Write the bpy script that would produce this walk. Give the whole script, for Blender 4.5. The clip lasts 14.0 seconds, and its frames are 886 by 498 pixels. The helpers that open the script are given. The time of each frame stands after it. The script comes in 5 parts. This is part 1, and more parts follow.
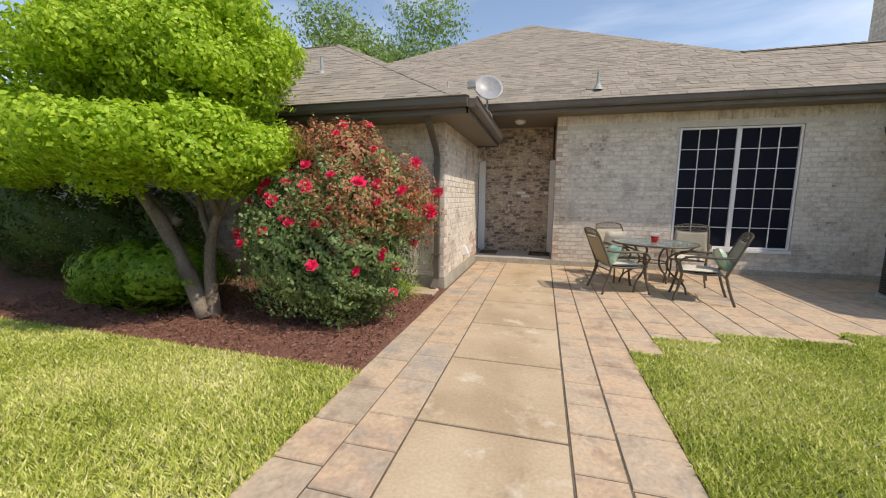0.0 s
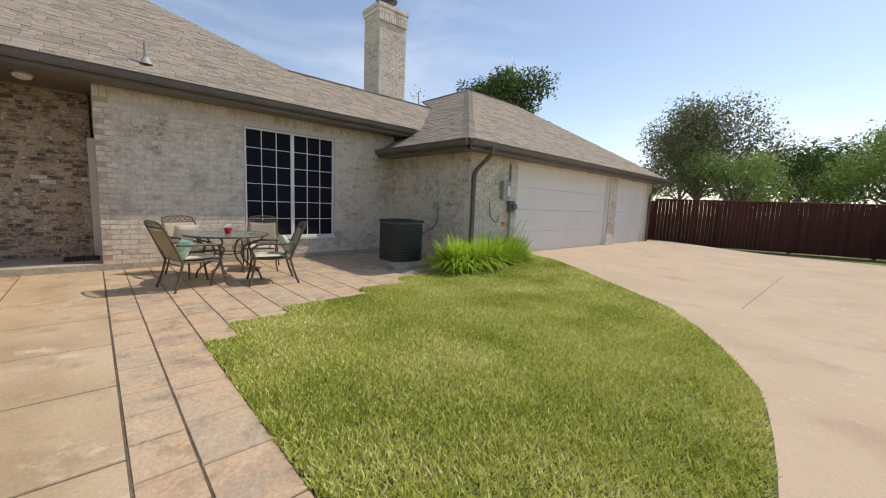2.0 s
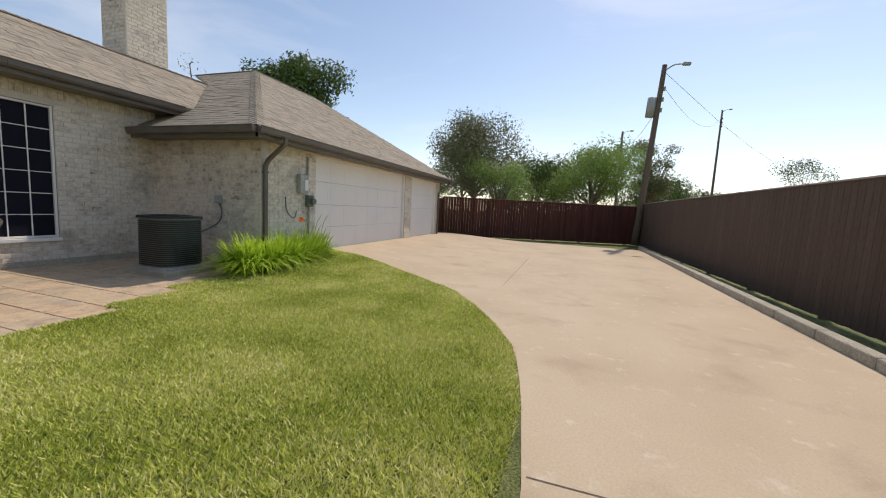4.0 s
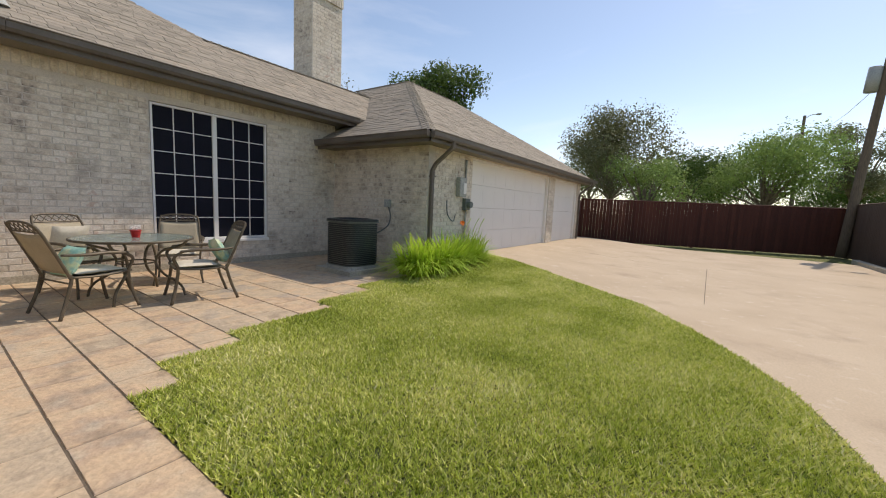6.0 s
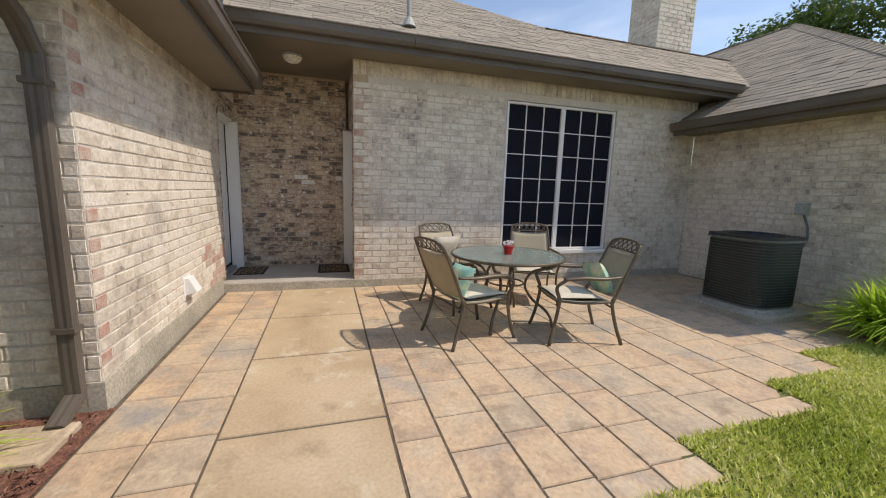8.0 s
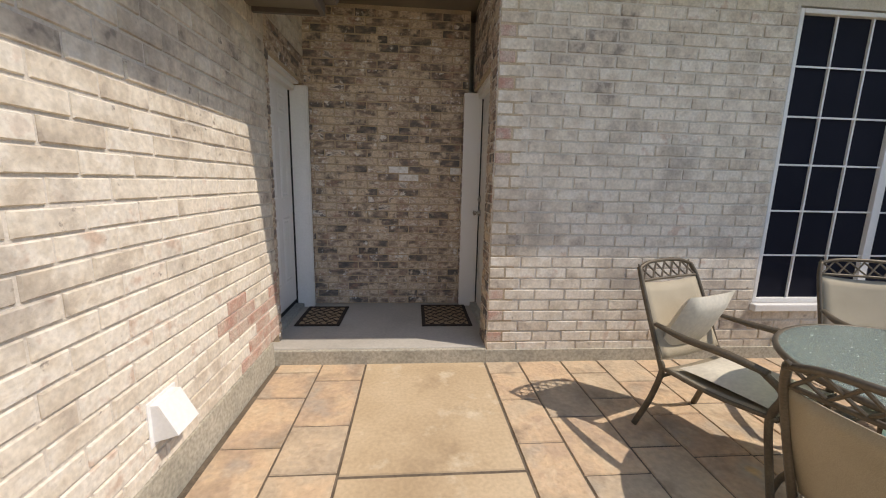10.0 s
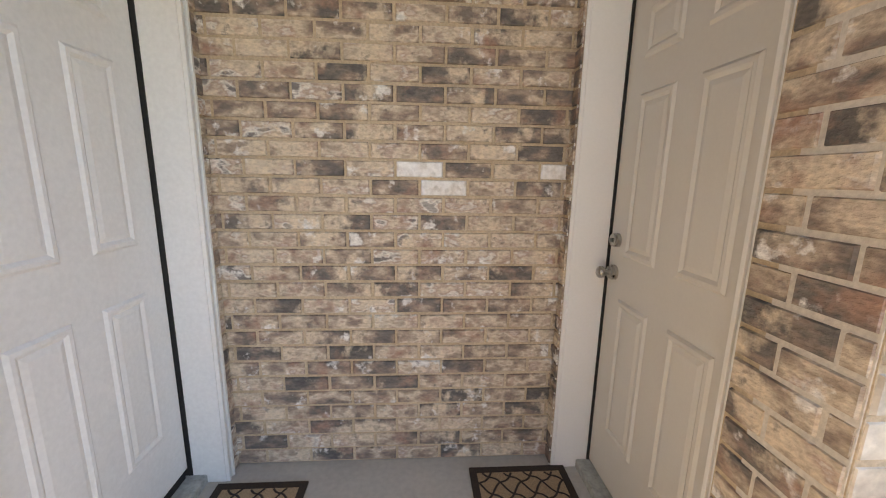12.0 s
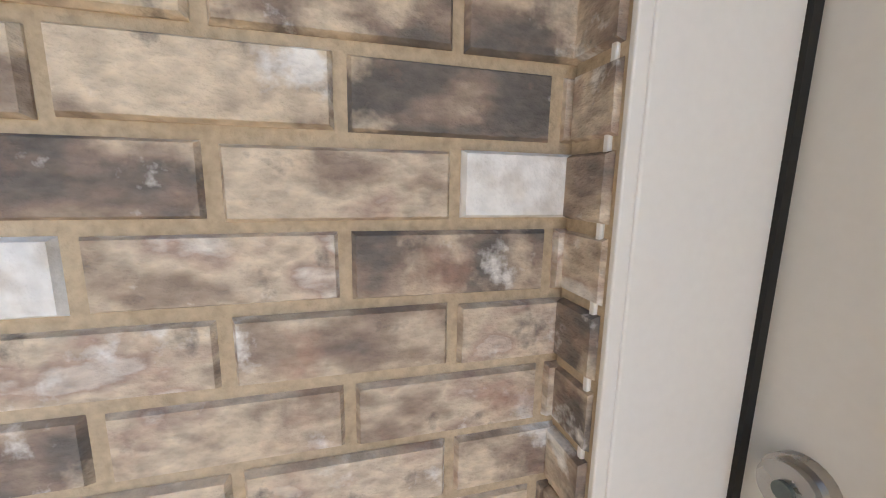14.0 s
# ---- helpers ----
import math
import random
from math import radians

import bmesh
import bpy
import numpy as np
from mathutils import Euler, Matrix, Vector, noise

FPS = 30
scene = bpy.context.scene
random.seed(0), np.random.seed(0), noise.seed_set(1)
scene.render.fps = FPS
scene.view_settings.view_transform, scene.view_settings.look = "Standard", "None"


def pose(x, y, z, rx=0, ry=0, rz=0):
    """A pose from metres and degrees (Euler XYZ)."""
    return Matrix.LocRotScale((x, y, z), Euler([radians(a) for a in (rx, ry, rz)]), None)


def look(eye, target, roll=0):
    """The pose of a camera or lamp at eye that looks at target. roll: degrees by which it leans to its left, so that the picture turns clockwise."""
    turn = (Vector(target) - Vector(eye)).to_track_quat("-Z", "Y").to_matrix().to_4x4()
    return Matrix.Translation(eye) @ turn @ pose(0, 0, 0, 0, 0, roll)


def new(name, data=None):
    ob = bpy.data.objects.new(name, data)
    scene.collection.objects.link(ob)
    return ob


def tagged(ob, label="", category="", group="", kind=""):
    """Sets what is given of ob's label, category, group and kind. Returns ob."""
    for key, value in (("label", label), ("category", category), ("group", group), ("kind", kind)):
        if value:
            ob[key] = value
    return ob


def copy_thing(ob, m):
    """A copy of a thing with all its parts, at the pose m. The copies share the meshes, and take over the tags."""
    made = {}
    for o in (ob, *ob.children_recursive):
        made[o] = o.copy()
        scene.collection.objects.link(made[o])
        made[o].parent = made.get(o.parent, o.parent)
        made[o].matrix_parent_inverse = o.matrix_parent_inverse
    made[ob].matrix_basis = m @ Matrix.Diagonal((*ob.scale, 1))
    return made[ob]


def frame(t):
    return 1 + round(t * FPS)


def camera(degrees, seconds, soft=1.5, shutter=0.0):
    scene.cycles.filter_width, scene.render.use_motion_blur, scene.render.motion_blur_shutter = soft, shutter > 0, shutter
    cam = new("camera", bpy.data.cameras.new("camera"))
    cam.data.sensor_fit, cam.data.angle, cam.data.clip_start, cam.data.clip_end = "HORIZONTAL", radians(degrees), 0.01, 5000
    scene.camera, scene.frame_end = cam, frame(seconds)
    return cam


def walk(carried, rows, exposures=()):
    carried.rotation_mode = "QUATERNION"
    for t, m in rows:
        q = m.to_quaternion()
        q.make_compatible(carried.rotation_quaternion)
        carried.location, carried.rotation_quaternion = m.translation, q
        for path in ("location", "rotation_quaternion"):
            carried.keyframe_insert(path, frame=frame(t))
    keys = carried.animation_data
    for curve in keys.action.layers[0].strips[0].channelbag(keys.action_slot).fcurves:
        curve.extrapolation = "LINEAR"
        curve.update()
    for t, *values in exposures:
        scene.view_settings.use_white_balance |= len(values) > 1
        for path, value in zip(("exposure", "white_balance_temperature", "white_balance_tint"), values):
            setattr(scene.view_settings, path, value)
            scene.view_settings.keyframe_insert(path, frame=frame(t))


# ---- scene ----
cam = camera(99.1, 14.0, 1.1)
PATH = [
    (0, (-0.05, -0.389, 1.44), (-0.553, 1.528, 1.169), 0.5),
    (0.5, (0.054, -0.447, 1.44), (-0.002, 1.534, 1.168), 0.8),
    (1, (0.105, -0.492, 1.407), (0.587, 1.431, 1.144), 1.6),
    (1.5, (0.107, -0.58, 1.399), (1.076, 1.152, 1.15), 1.9),
    (2, (0.101, -0.632, 1.391), (1.451, 0.824, 1.151), 2.3),
    (2.5, (0.074, -0.714, 1.426), (1.721, 0.397, 1.194), 2.7),
    (3, (0.06, -0.777, 1.426), (1.903, -0.033, 1.206), 3.0),
    (3.2, (0.092, -0.817, 1.418), (1.982, -0.2, 1.202), 3.0),
    (5.3, (0.15, -0.188, 1.383), (2.015, 0.498, 1.159), 3.1),
    (5.5, (0.14, -0.06, 1.381), (1.926, 0.809, 1.141), 2.6),
    (6, (0.052, 0.407, 1.339), (1.68, 1.547, 1.109), 2.7),
    (6.5, (0.027, 0.889, 1.351), (1.431, 2.291, 1.103), 2.7),
    (6.7, (0.032, 1.069, 1.355), (1.297, 2.598, 1.101), 2.6),
    (7, (-0.03, 1.407, 1.358), (1.017, 3.091, 1.097), 2.4),
    (7.5, (-0.099, 1.964, 1.388), (0.678, 3.786, 1.109), 2.0),
    (8, (-0.177, 2.598, 1.42), (0.402, 4.487, 1.115), 1.8),
    (8.5, (-0.299, 3.192, 1.431), (0.128, 5.116, 1.091), 1.7),
    (9, (-0.342, 3.838, 1.412), (-0.011, 5.781, 1.071), 1.4),
    (9.2, (-0.387, 4.091, 1.398), (-0.095, 6.041, 1.065), 1.4),
    (11.3, (-0.488, 6.893, 1.56), (-0.414, 8.847, 1.14), 1.1),
    (11.5, (-0.532, 7.096, 1.567), (-0.428, 9.045, 1.133), 1.2),
    (12, (-0.59, 7.537, 1.544), (-0.464, 9.497, 1.162), 1.0),
    (12.5, (-0.552, 7.932, 1.525), (-0.415, 9.899, 1.19), 1.1),
    (13, (-0.419, 8.309, 1.535), (-0.302, 10.278, 1.203), 0.9),
    (13.5, (-0.324, 8.648, 1.572), (-0.142, 10.604, 1.194), 1.1),
    (14, (-0.163, 8.868, 1.568), (0.348, 10.771, 1.227), 0.9),
]
EXPOSURES = [(0, 0.47, 7300, 14), (3.2, 0.16, 7500, 14), (7.0, 0.33, 7400, 14), (9.2, 0.48, 7000, 14), (11.3, 1.06, 7300, 13), (12.0, 1.85, 7400, 13), (12.6, 2.25, 7500, 14), (13.3, 2.3, 7000, 12), (14.0, 2.25, 6500, 10)]
walk(cam, [(t, look(eye, target, roll)) for t, eye, target, roll in PATH], EXPOSURES)

# ---- world and sun ----
SUN = Vector((-0.71, 0.256, -1.0)).normalized()
world = bpy.data.worlds.new("sky")
scene.world = world
world.use_nodes = True
wn, wl = world.node_tree.nodes, world.node_tree.links
sky = wn.new("ShaderNodeTexSky")
sky.sky_type, sky.sun_disc = "NISHITA", False
sky.sun_elevation = math.asin(-SUN.z)
sky.sun_rotation = math.atan2(-SUN.x, -SUN.y)
sky.air_density, sky.dust_density, sky.ozone_density = 1.0, 0.35, 1.5
wc = wn.new("ShaderNodeTexCoord")
wm = wn.new("ShaderNodeMapping")
wm.inputs["Scale"].default_value = (1.0, 1.0, 3.2)
wz = wn.new("ShaderNodeTexNoise")
wz.inputs["Scale"].default_value, wz.inputs["Detail"].default_value = 1.7, 7.0
wz.inputs["Roughness"].default_value, wz.inputs["Distortion"].default_value = 0.55, 0.6
wr = wn.new("ShaderNodeMapRange")
for key, value in (("From Min", 0.47), ("From Max", 0.8), ("To Min", 0.0), ("To Max", 0.5)):
    wr.inputs[key].default_value = value
wx = wn.new("ShaderNodeMix")
wx.data_type = "RGBA"
wx.inputs[7].default_value = (5.6, 6.2, 7.3, 1)
wl.new(wc.outputs["Generated"], wm.inputs["Vector"])
wl.new(wm.outputs["Vector"], wz.inputs["Vector"])
wl.new(wz.outputs["Fac"], wr.inputs["Value"])
wl.new(wr.outputs["Result"], wx.inputs[0])
wl.new(sky.outputs["Color"], wx.inputs[6])
wl.new(wx.outputs[2], wn["Background"].inputs["Color"])
wn["Background"].inputs["Strength"].default_value = 0.15
sun = new("sun", bpy.data.lights.new("sun", "SUN"))
sun.data.energy, sun.data.angle, sun.data.color = 2.6, radians(0.55), (1.0, 0.95, 0.88)
sun.matrix_world = look((8, -4, 14), Vector((8, -4, 14)) + SUN)


# ---- materials ----
def material(name, cols, scale=2.0, fine=40.0, fine_amt=0.25, rough=0.85, metal=0.0, bump=0.3, bdist=0.004, rnd=0.0,
             stretch=(1, 1, 1), detail=5.0, spec=0.4, trans=0.0, patch=0.0, smear=None, contrast=0.2):
    """A surface with two scales of variation in metres of the world; rnd gives each piece its own tone."""
    m = bpy.data.materials.new(name)
    m.use_nodes = True
    n, l = m.node_tree.nodes, m.node_tree.links
    bsdf = n["Principled BSDF"]
    geo, info = n.new("ShaderNodeNewGeometry"), n.new("ShaderNodeObjectInfo")
    add = n.new("ShaderNodeMath")
    add.operation = "ADD"
    l.new(geo.outputs["Random Per Island"], add.inputs[0])
    l.new(info.outputs["Random"], add.inputs[1])
    fr = n.new("ShaderNodeMath")
    fr.operation = "FRACT"
    l.new(add.outputs[0], fr.inputs[0])
    mp = n.new("ShaderNodeMapping")
    mp.inputs["Scale"].default_value = stretch
    l.new(geo.outputs["Position"], mp.inputs["Vector"])
    big = n.new("ShaderNodeTexNoise")
    big.noise_dimensions = "4D"
    big.inputs["Scale"].default_value, big.inputs["Detail"].default_value = scale, detail
    l.new(mp.outputs["Vector"], big.inputs["Vector"])
    wv = n.new("ShaderNodeMath")
    wv.operation = "MULTIPLY"
    wv.inputs[1].default_value = 30.0 * (rnd > 0)
    l.new(fr.outputs[0], wv.inputs[0])
    l.new(wv.outputs[0], big.inputs["W"])
    st = n.new("ShaderNodeMapRange")
    st.inputs["From Min"].default_value, st.inputs["From Max"].default_value = 0.5 - contrast, 0.5 + contrast
    l.new(big.outputs["Fac"], st.inputs["Value"])
    mx = n.new("ShaderNodeMix")
    mx.inputs[0].default_value = rnd
    l.new(st.outputs["Result"], mx.inputs[2])
    l.new(fr.outputs[0], mx.inputs[3])
    ramp = n.new("ShaderNodeValToRGB")
    while len(ramp.color_ramp.elements) < len(cols):
        ramp.color_ramp.elements.new(0.5)
    for i, c in enumerate(cols):
        pos, rgb = c if len(c) == 2 else (i / max(1, len(cols) - 1), c)
        ramp.color_ramp.elements[i].position = pos
        ramp.color_ramp.elements[i].color = (*rgb, 1)
    if patch:
        wide = n.new("ShaderNodeTexNoise")
        wide.inputs["Scale"].default_value, wide.inputs["Detail"].default_value = 0.9, 3.0
        l.new(geo.outputs["Position"], wide.inputs["Vector"])
        sh = n.new("ShaderNodeMapRange")
        sh.inputs["From Min"].default_value, sh.inputs["From Max"].default_value = 0.3, 0.7
        sh.inputs["To Min"].default_value, sh.inputs["To Max"].default_value = -patch, patch
        l.new(wide.outputs["Fac"], sh.inputs["Value"])
        ad = n.new("ShaderNodeMath")
        l.new(mx.outputs[0], ad.inputs[0])
        l.new(sh.outputs["Result"], ad.inputs[1])
        l.new(ad.outputs[0], ramp.inputs["Fac"])
    else:
        l.new(mx.outputs[0], ramp.inputs["Fac"])
    tone = ramp.outputs["Color"]
    for rgb, sc, lo, hi, seed in (smear or ()):
        sn = n.new("ShaderNodeTexNoise")
        sn.noise_dimensions = "4D"
        sn.inputs["Scale"].default_value, sn.inputs["Detail"].default_value, sn.inputs["W"].default_value = sc, 6.0, seed
        sn.inputs["Roughness"].default_value = 0.6
        l.new(geo.outputs["Position"], sn.inputs["Vector"])
        sr = n.new("ShaderNodeMapRange")
        sr.inputs["From Min"].default_value, sr.inputs["From Max"].default_value = lo, hi
        l.new(sn.outputs["Fac"], sr.inputs["Value"])
        sm = n.new("ShaderNodeMix")
        sm.data_type = "RGBA"
        sm.inputs[7].default_value = (*rgb, 1)
        l.new(sr.outputs["Result"], sm.inputs[0])
        l.new(tone, sm.inputs[6])
        tone = sm.outputs[2]
    small = n.new("ShaderNodeTexNoise")
    small.inputs["Scale"].default_value, small.inputs["Detail"].default_value = fine, 4.0
    l.new(mp.outputs["Vector"], small.inputs["Vector"])
    mul = n.new("ShaderNodeMapRange")
    mul.inputs["From Min"].default_value, mul.inputs["From Max"].default_value = 0.3, 0.7
    mul.inputs["To Min"].default_value, mul.inputs["To Max"].default_value = 1 - fine_amt, 1 + fine_amt
    l.new(small.outputs["Fac"], mul.inputs["Value"])
    vm = n.new("ShaderNodeVectorMath")
    vm.operation = "SCALE"
    l.new(tone, vm.inputs[0])
    l.new(mul.outputs["Result"], vm.inputs["Scale"])
    l.new(vm.outputs[0], bsdf.inputs["Base Color"])
    rr = n.new("ShaderNodeMapRange")
    rr.inputs["To Min"].default_value, rr.inputs["To Max"].default_value = max(0.03, rough - 0.1), min(1, rough + 0.1)
    l.new(small.outputs["Fac"], rr.inputs["Value"])
    l.new(rr.outputs["Result"], bsdf.inputs["Roughness"])
    bsdf.inputs["Metallic"].default_value = metal
    bsdf.inputs["Specular IOR Level"].default_value = spec
    bsdf.inputs["Transmission Weight"].default_value = trans
    if bump:
        b = n.new("ShaderNodeBump")
        b.inputs["Strength"].default_value, b.inputs["Distance"].default_value = bump, bdist
        l.new(small.outputs["Fac"], b.inputs["Height"])
        l.new(b.outputs["Normal"], bsdf.inputs["Normal"])
    return m


def leafy(name, cols, rough=0.55, glow=0.25, rnd=0.6, scale=1.2, patch=0.0):
    """Leaves: a tone of their own each, and light that passes through."""
    m = material(name, cols, scale=scale, fine=30, fine_amt=0.2, rough=rough, bump=0, rnd=rnd, patch=patch)
    n, l = m.node_tree.nodes, m.node_tree.links
    tr, mix = n.new("ShaderNodeBsdfTranslucent"), n.new("ShaderNodeMixShader")
    mix.inputs["Fac"].default_value = glow
    src = n["Principled BSDF"].inputs["Base Color"].links[0].from_socket
    l.new(src, tr.inputs["Color"])
    l.new(n["Principled BSDF"].outputs[0], mix.inputs[1])
    l.new(tr.outputs[0], mix.inputs[2])
    l.new(mix.outputs[0], n["Material Output"].inputs["Surface"])
    return m


M_BRICK = material("brick_whitewashed", [(0, (0.29, 0.25, 0.21)), (0.10, (0.45, 0.385, 0.315)), (0.35, (0.585, 0.51, 0.41)), (0.6, (0.68, 0.615, 0.515)),
                   (0.8, (0.73, 0.68, 0.595)), (1, (0.58, 0.455, 0.36))], scale=12, fine=50, fine_amt=0.13, rough=0.9, bump=0.6, bdist=0.006, rnd=0.4, detail=9, contrast=0.17,
                   patch=0.2, smear=[((0.72, 0.65, 0.545), 4, 0.5, 0.6, 1.0), ((0.37, 0.32, 0.265), 2.4, 0.54, 0.72, 11.0), ((0.30, 0.26, 0.22), 17, 0.64, 0.7, 4.0)])
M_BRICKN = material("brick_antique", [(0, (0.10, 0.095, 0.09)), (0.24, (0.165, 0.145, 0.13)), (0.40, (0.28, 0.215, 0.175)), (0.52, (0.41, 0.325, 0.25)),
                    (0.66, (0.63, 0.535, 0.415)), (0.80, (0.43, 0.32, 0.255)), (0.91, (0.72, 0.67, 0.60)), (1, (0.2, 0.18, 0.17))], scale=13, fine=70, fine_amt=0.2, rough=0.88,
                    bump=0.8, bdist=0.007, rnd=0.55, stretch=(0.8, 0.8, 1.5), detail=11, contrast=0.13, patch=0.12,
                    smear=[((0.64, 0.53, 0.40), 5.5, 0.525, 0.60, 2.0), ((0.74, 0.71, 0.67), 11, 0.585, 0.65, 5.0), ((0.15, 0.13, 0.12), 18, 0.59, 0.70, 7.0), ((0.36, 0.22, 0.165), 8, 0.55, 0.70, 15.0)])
M_BRICKW = material("brick_white", [(0.85, 0.84, 0.82), (0.80, 0.78, 0.75), (0.58, 0.53, 0.47)], scale=24, fine=60, fine_amt=0.1, bump=0.7, contrast=0.2, detail=10, bdist=0.006)
M_BRICKR = material("brick_end_red", [(0.42, 0.2, 0.15), (0.5, 0.36, 0.29), (0.56, 0.5, 0.42)], scale=14, fine=90, rnd=0.3, bump=0.6)
M_MORTAR = material("mortar_grey", [(0.56, 0.51, 0.44), (0.64, 0.59, 0.52)], scale=5, fine=90, fine_amt=0.12, bump=0.5)
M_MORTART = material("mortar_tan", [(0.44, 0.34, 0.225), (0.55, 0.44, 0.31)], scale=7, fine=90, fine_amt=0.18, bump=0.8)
M_FOUND = material("foundation_concrete", [(0.33, 0.31, 0.25), (0.46, 0.42, 0.34)], scale=3, fine=50)
M_SLAB = material("walk_concrete", [(0.42, 0.31, 0.19), (0.51, 0.39, 0.25), (0.58, 0.455, 0.305)], scale=1.3, fine=45, fine_amt=0.1, rough=0.8, bump=0.3, bdist=0.004, detail=10, contrast=0.16,
                  smear=[((0.62, 0.53, 0.39), 3.2, 0.57, 0.68, 3.0), ((0.33, 0.24, 0.15), 3.4, 0.58, 0.78, 8.0)])
M_PAVER = material("stamped_stone", [(0, (0.35, 0.275, 0.195)), (0.2, (0.44, 0.35, 0.25)), (0.4, (0.52, 0.405, 0.28)), (0.58, (0.58, 0.42, 0.27)), (0.72, (0.48, 0.345, 0.235)), (0.88, (0.42, 0.345, 0.26)), (1, (0.60, 0.39, 0.19))],
                   scale=4, fine=30, fine_amt=0.12, rough=0.8, bump=0.7, bdist=0.012, rnd=0.5, detail=9, contrast=0.2, smear=[((0.27, 0.205, 0.145), 4, 0.52, 0.74, 3.0), ((0.62, 0.50, 0.35), 6, 0.54, 0.74, 6.0), ((0.34, 0.31, 0.27), 1.7, 0.55, 0.7, 12.0)])
M_JOINT = material("joint_dark", [(0.09, 0.07, 0.05), (0.18, 0.14, 0.10)], scale=10, fine=80)
M_STEP = material("porch_concrete", [(0.40, 0.37, 0.325), (0.46, 0.43, 0.38), (0.5, 0.47, 0.42)], scale=2, fine=40, fine_amt=0.07, rough=0.7, bump=0.12, bdist=0.002, detail=8)
M_DRIVE = material("drive_concrete", [(0.47, 0.365, 0.25), (0.53, 0.42, 0.295), (0.57, 0.46, 0.33)], scale=0.7, fine=60, fine_amt=0.08, rough=0.85, bump=0.3, bdist=0.002, detail=9,
                   smear=[((0.64, 0.55, 0.43), 5, 0.58, 0.72, 3.0), ((0.40, 0.30, 0.21), 1.4, 0.56, 0.8, 9.0)])
M_SOIL = material("lawn_thatch", [(0.06, 0.075, 0.02), (0.13, 0.15, 0.045), (0.30, 0.27, 0.12)], scale=2.2, fine=60, fine_amt=0.6, rough=1, bump=1, bdist=0.02, detail=9)
M_GRASS = leafy("grass_blade", [(0, (0.08, 0.13, 0.014)), (0.22, (0.29, 0.37, 0.045)), (0.46, (0.56, 0.62, 0.11)), (0.7, (0.82, 0.79, 0.32)), (1, (0.98, 0.91, 0.62))], rough=0.6, glow=0.3, rnd=0.5, scale=11, patch=0.16)
M_MULCH = material("bark_mulch", [(0.07, 0.032, 0.024), (0.22, 0.10, 0.067), (0.44, 0.27, 0.2)], scale=30, fine=60, fine_amt=0.35, rough=0.95, bump=1, bdist=0.02, rnd=0.55)
M_SHINGLE = material("roof_shingle", [(0, (0.19, 0.165, 0.13)), (0.35, (0.27, 0.235, 0.185)), (0.65, (0.33, 0.285, 0.225)), (1, (0.37, 0.30, 0.225))], scale=1.5, fine=90, fine_amt=0.2, rough=0.95, bump=0.5, rnd=0.5)
M_TRIM = material("trim_brown", [(0.105, 0.088, 0.072), (0.14, 0.118, 0.097)], scale=2, fine=30, fine_amt=0.08, rough=0.45, bump=0.05)
M_SOFFIT = material("soffit_taupe", [(0.17, 0.145, 0.105), (0.2, 0.17, 0.125)], scale=2, fine=20, fine_amt=0.06, rough=0.6, bump=0.05)
M_WHITE = material("white_paint", [(0.74, 0.73, 0.70), (0.8, 0.79, 0.77)], scale=1.5, fine=60, fine_amt=0.04, rough=0.42, bump=0.08, bdist=0.001)
M_GDOOR = material("garage_door_paint", [(0.76, 0.74, 0.70), (0.8, 0.78, 0.74)], scale=1, fine=60, fine_amt=0.03, rough=0.5, bump=0.08)
M_DOOR = material("door_paint", [(0.64, 0.61, 0.56), (0.68, 0.65, 0.60)], scale=1.2, fine=90, fine_amt=0.015, rough=0.4, bump=0.05, bdist=0.001)
M_JAMB = material("jamb_cream", [(0.77, 0.75, 0.71), (0.81, 0.79, 0.76)], scale=2, fine=90, fine_amt=0.015, rough=0.4, bump=0.06, bdist=0.001)
M_GASKET = material("weatherstrip_black", [(0.015, 0.014, 0.013), (0.03, 0.03, 0.028)], rough=0.8, bump=0)
M_NICKEL = material("satin_nickel", [(0.45, 0.43, 0.4), (0.52, 0.5, 0.47)], metal=1, rough=0.28, bump=0, fine_amt=0.05)
M_SCREEN = material("solar_screen", [(0.008, 0.009, 0.016), (0.012, 0.013, 0.022)], fine=400, fine_amt=0.3, rough=0.7, bump=0.1, spec=0.12)
M_CHAIR = material("bronze_frame", [(0.10, 0.08, 0.055), (0.16, 0.13, 0.09)], scale=8, fine=120, fine_amt=0.2, rough=0.45, metal=0.3, bump=0.2)
M_SLING = material("sling_tan", [(0.36, 0.31, 0.22), (0.42, 0.36, 0.26)], scale=6, fine=500, fine_amt=0.25, rough=0.8, bump=0.3, bdist=0.001)
M_CUSHA = material("cushion_pale", [(0.60, 0.55, 0.44), (0.68, 0.63, 0.52)], scale=6, fine=50, fine_amt=0.08, rough=0.9, bump=0.2)
M_CUSHB = material("cushion_aqua", [(0, (0.16, 0.38, 0.33)), (0.4, (0.3, 0.52, 0.44)), (0.6, (0.5, 0.6, 0.38)), (1, (0.62, 0.66, 0.5))], scale=9, fine=50, fine_amt=0.1, rough=0.9, bump=0.2)
M_TGLASS = material("table_glass", [(0.50, 0.60, 0.55), (0.56, 0.66, 0.6)], scale=25, fine=70, fine_amt=0.06, rough=0.24, bump=0.4, bdist=0.002, spec=0.5, trans=0.72)
M_RED = material("red_pail", [(0.5, 0.02, 0.02), (0.6, 0.03, 0.03)], rough=0.35, bump=0)
M_AC = material("condenser_green", [(0.012, 0.018, 0.019), (0.02, 0.028, 0.03)], scale=3, fine=60, rough=0.45, bump=0.1)
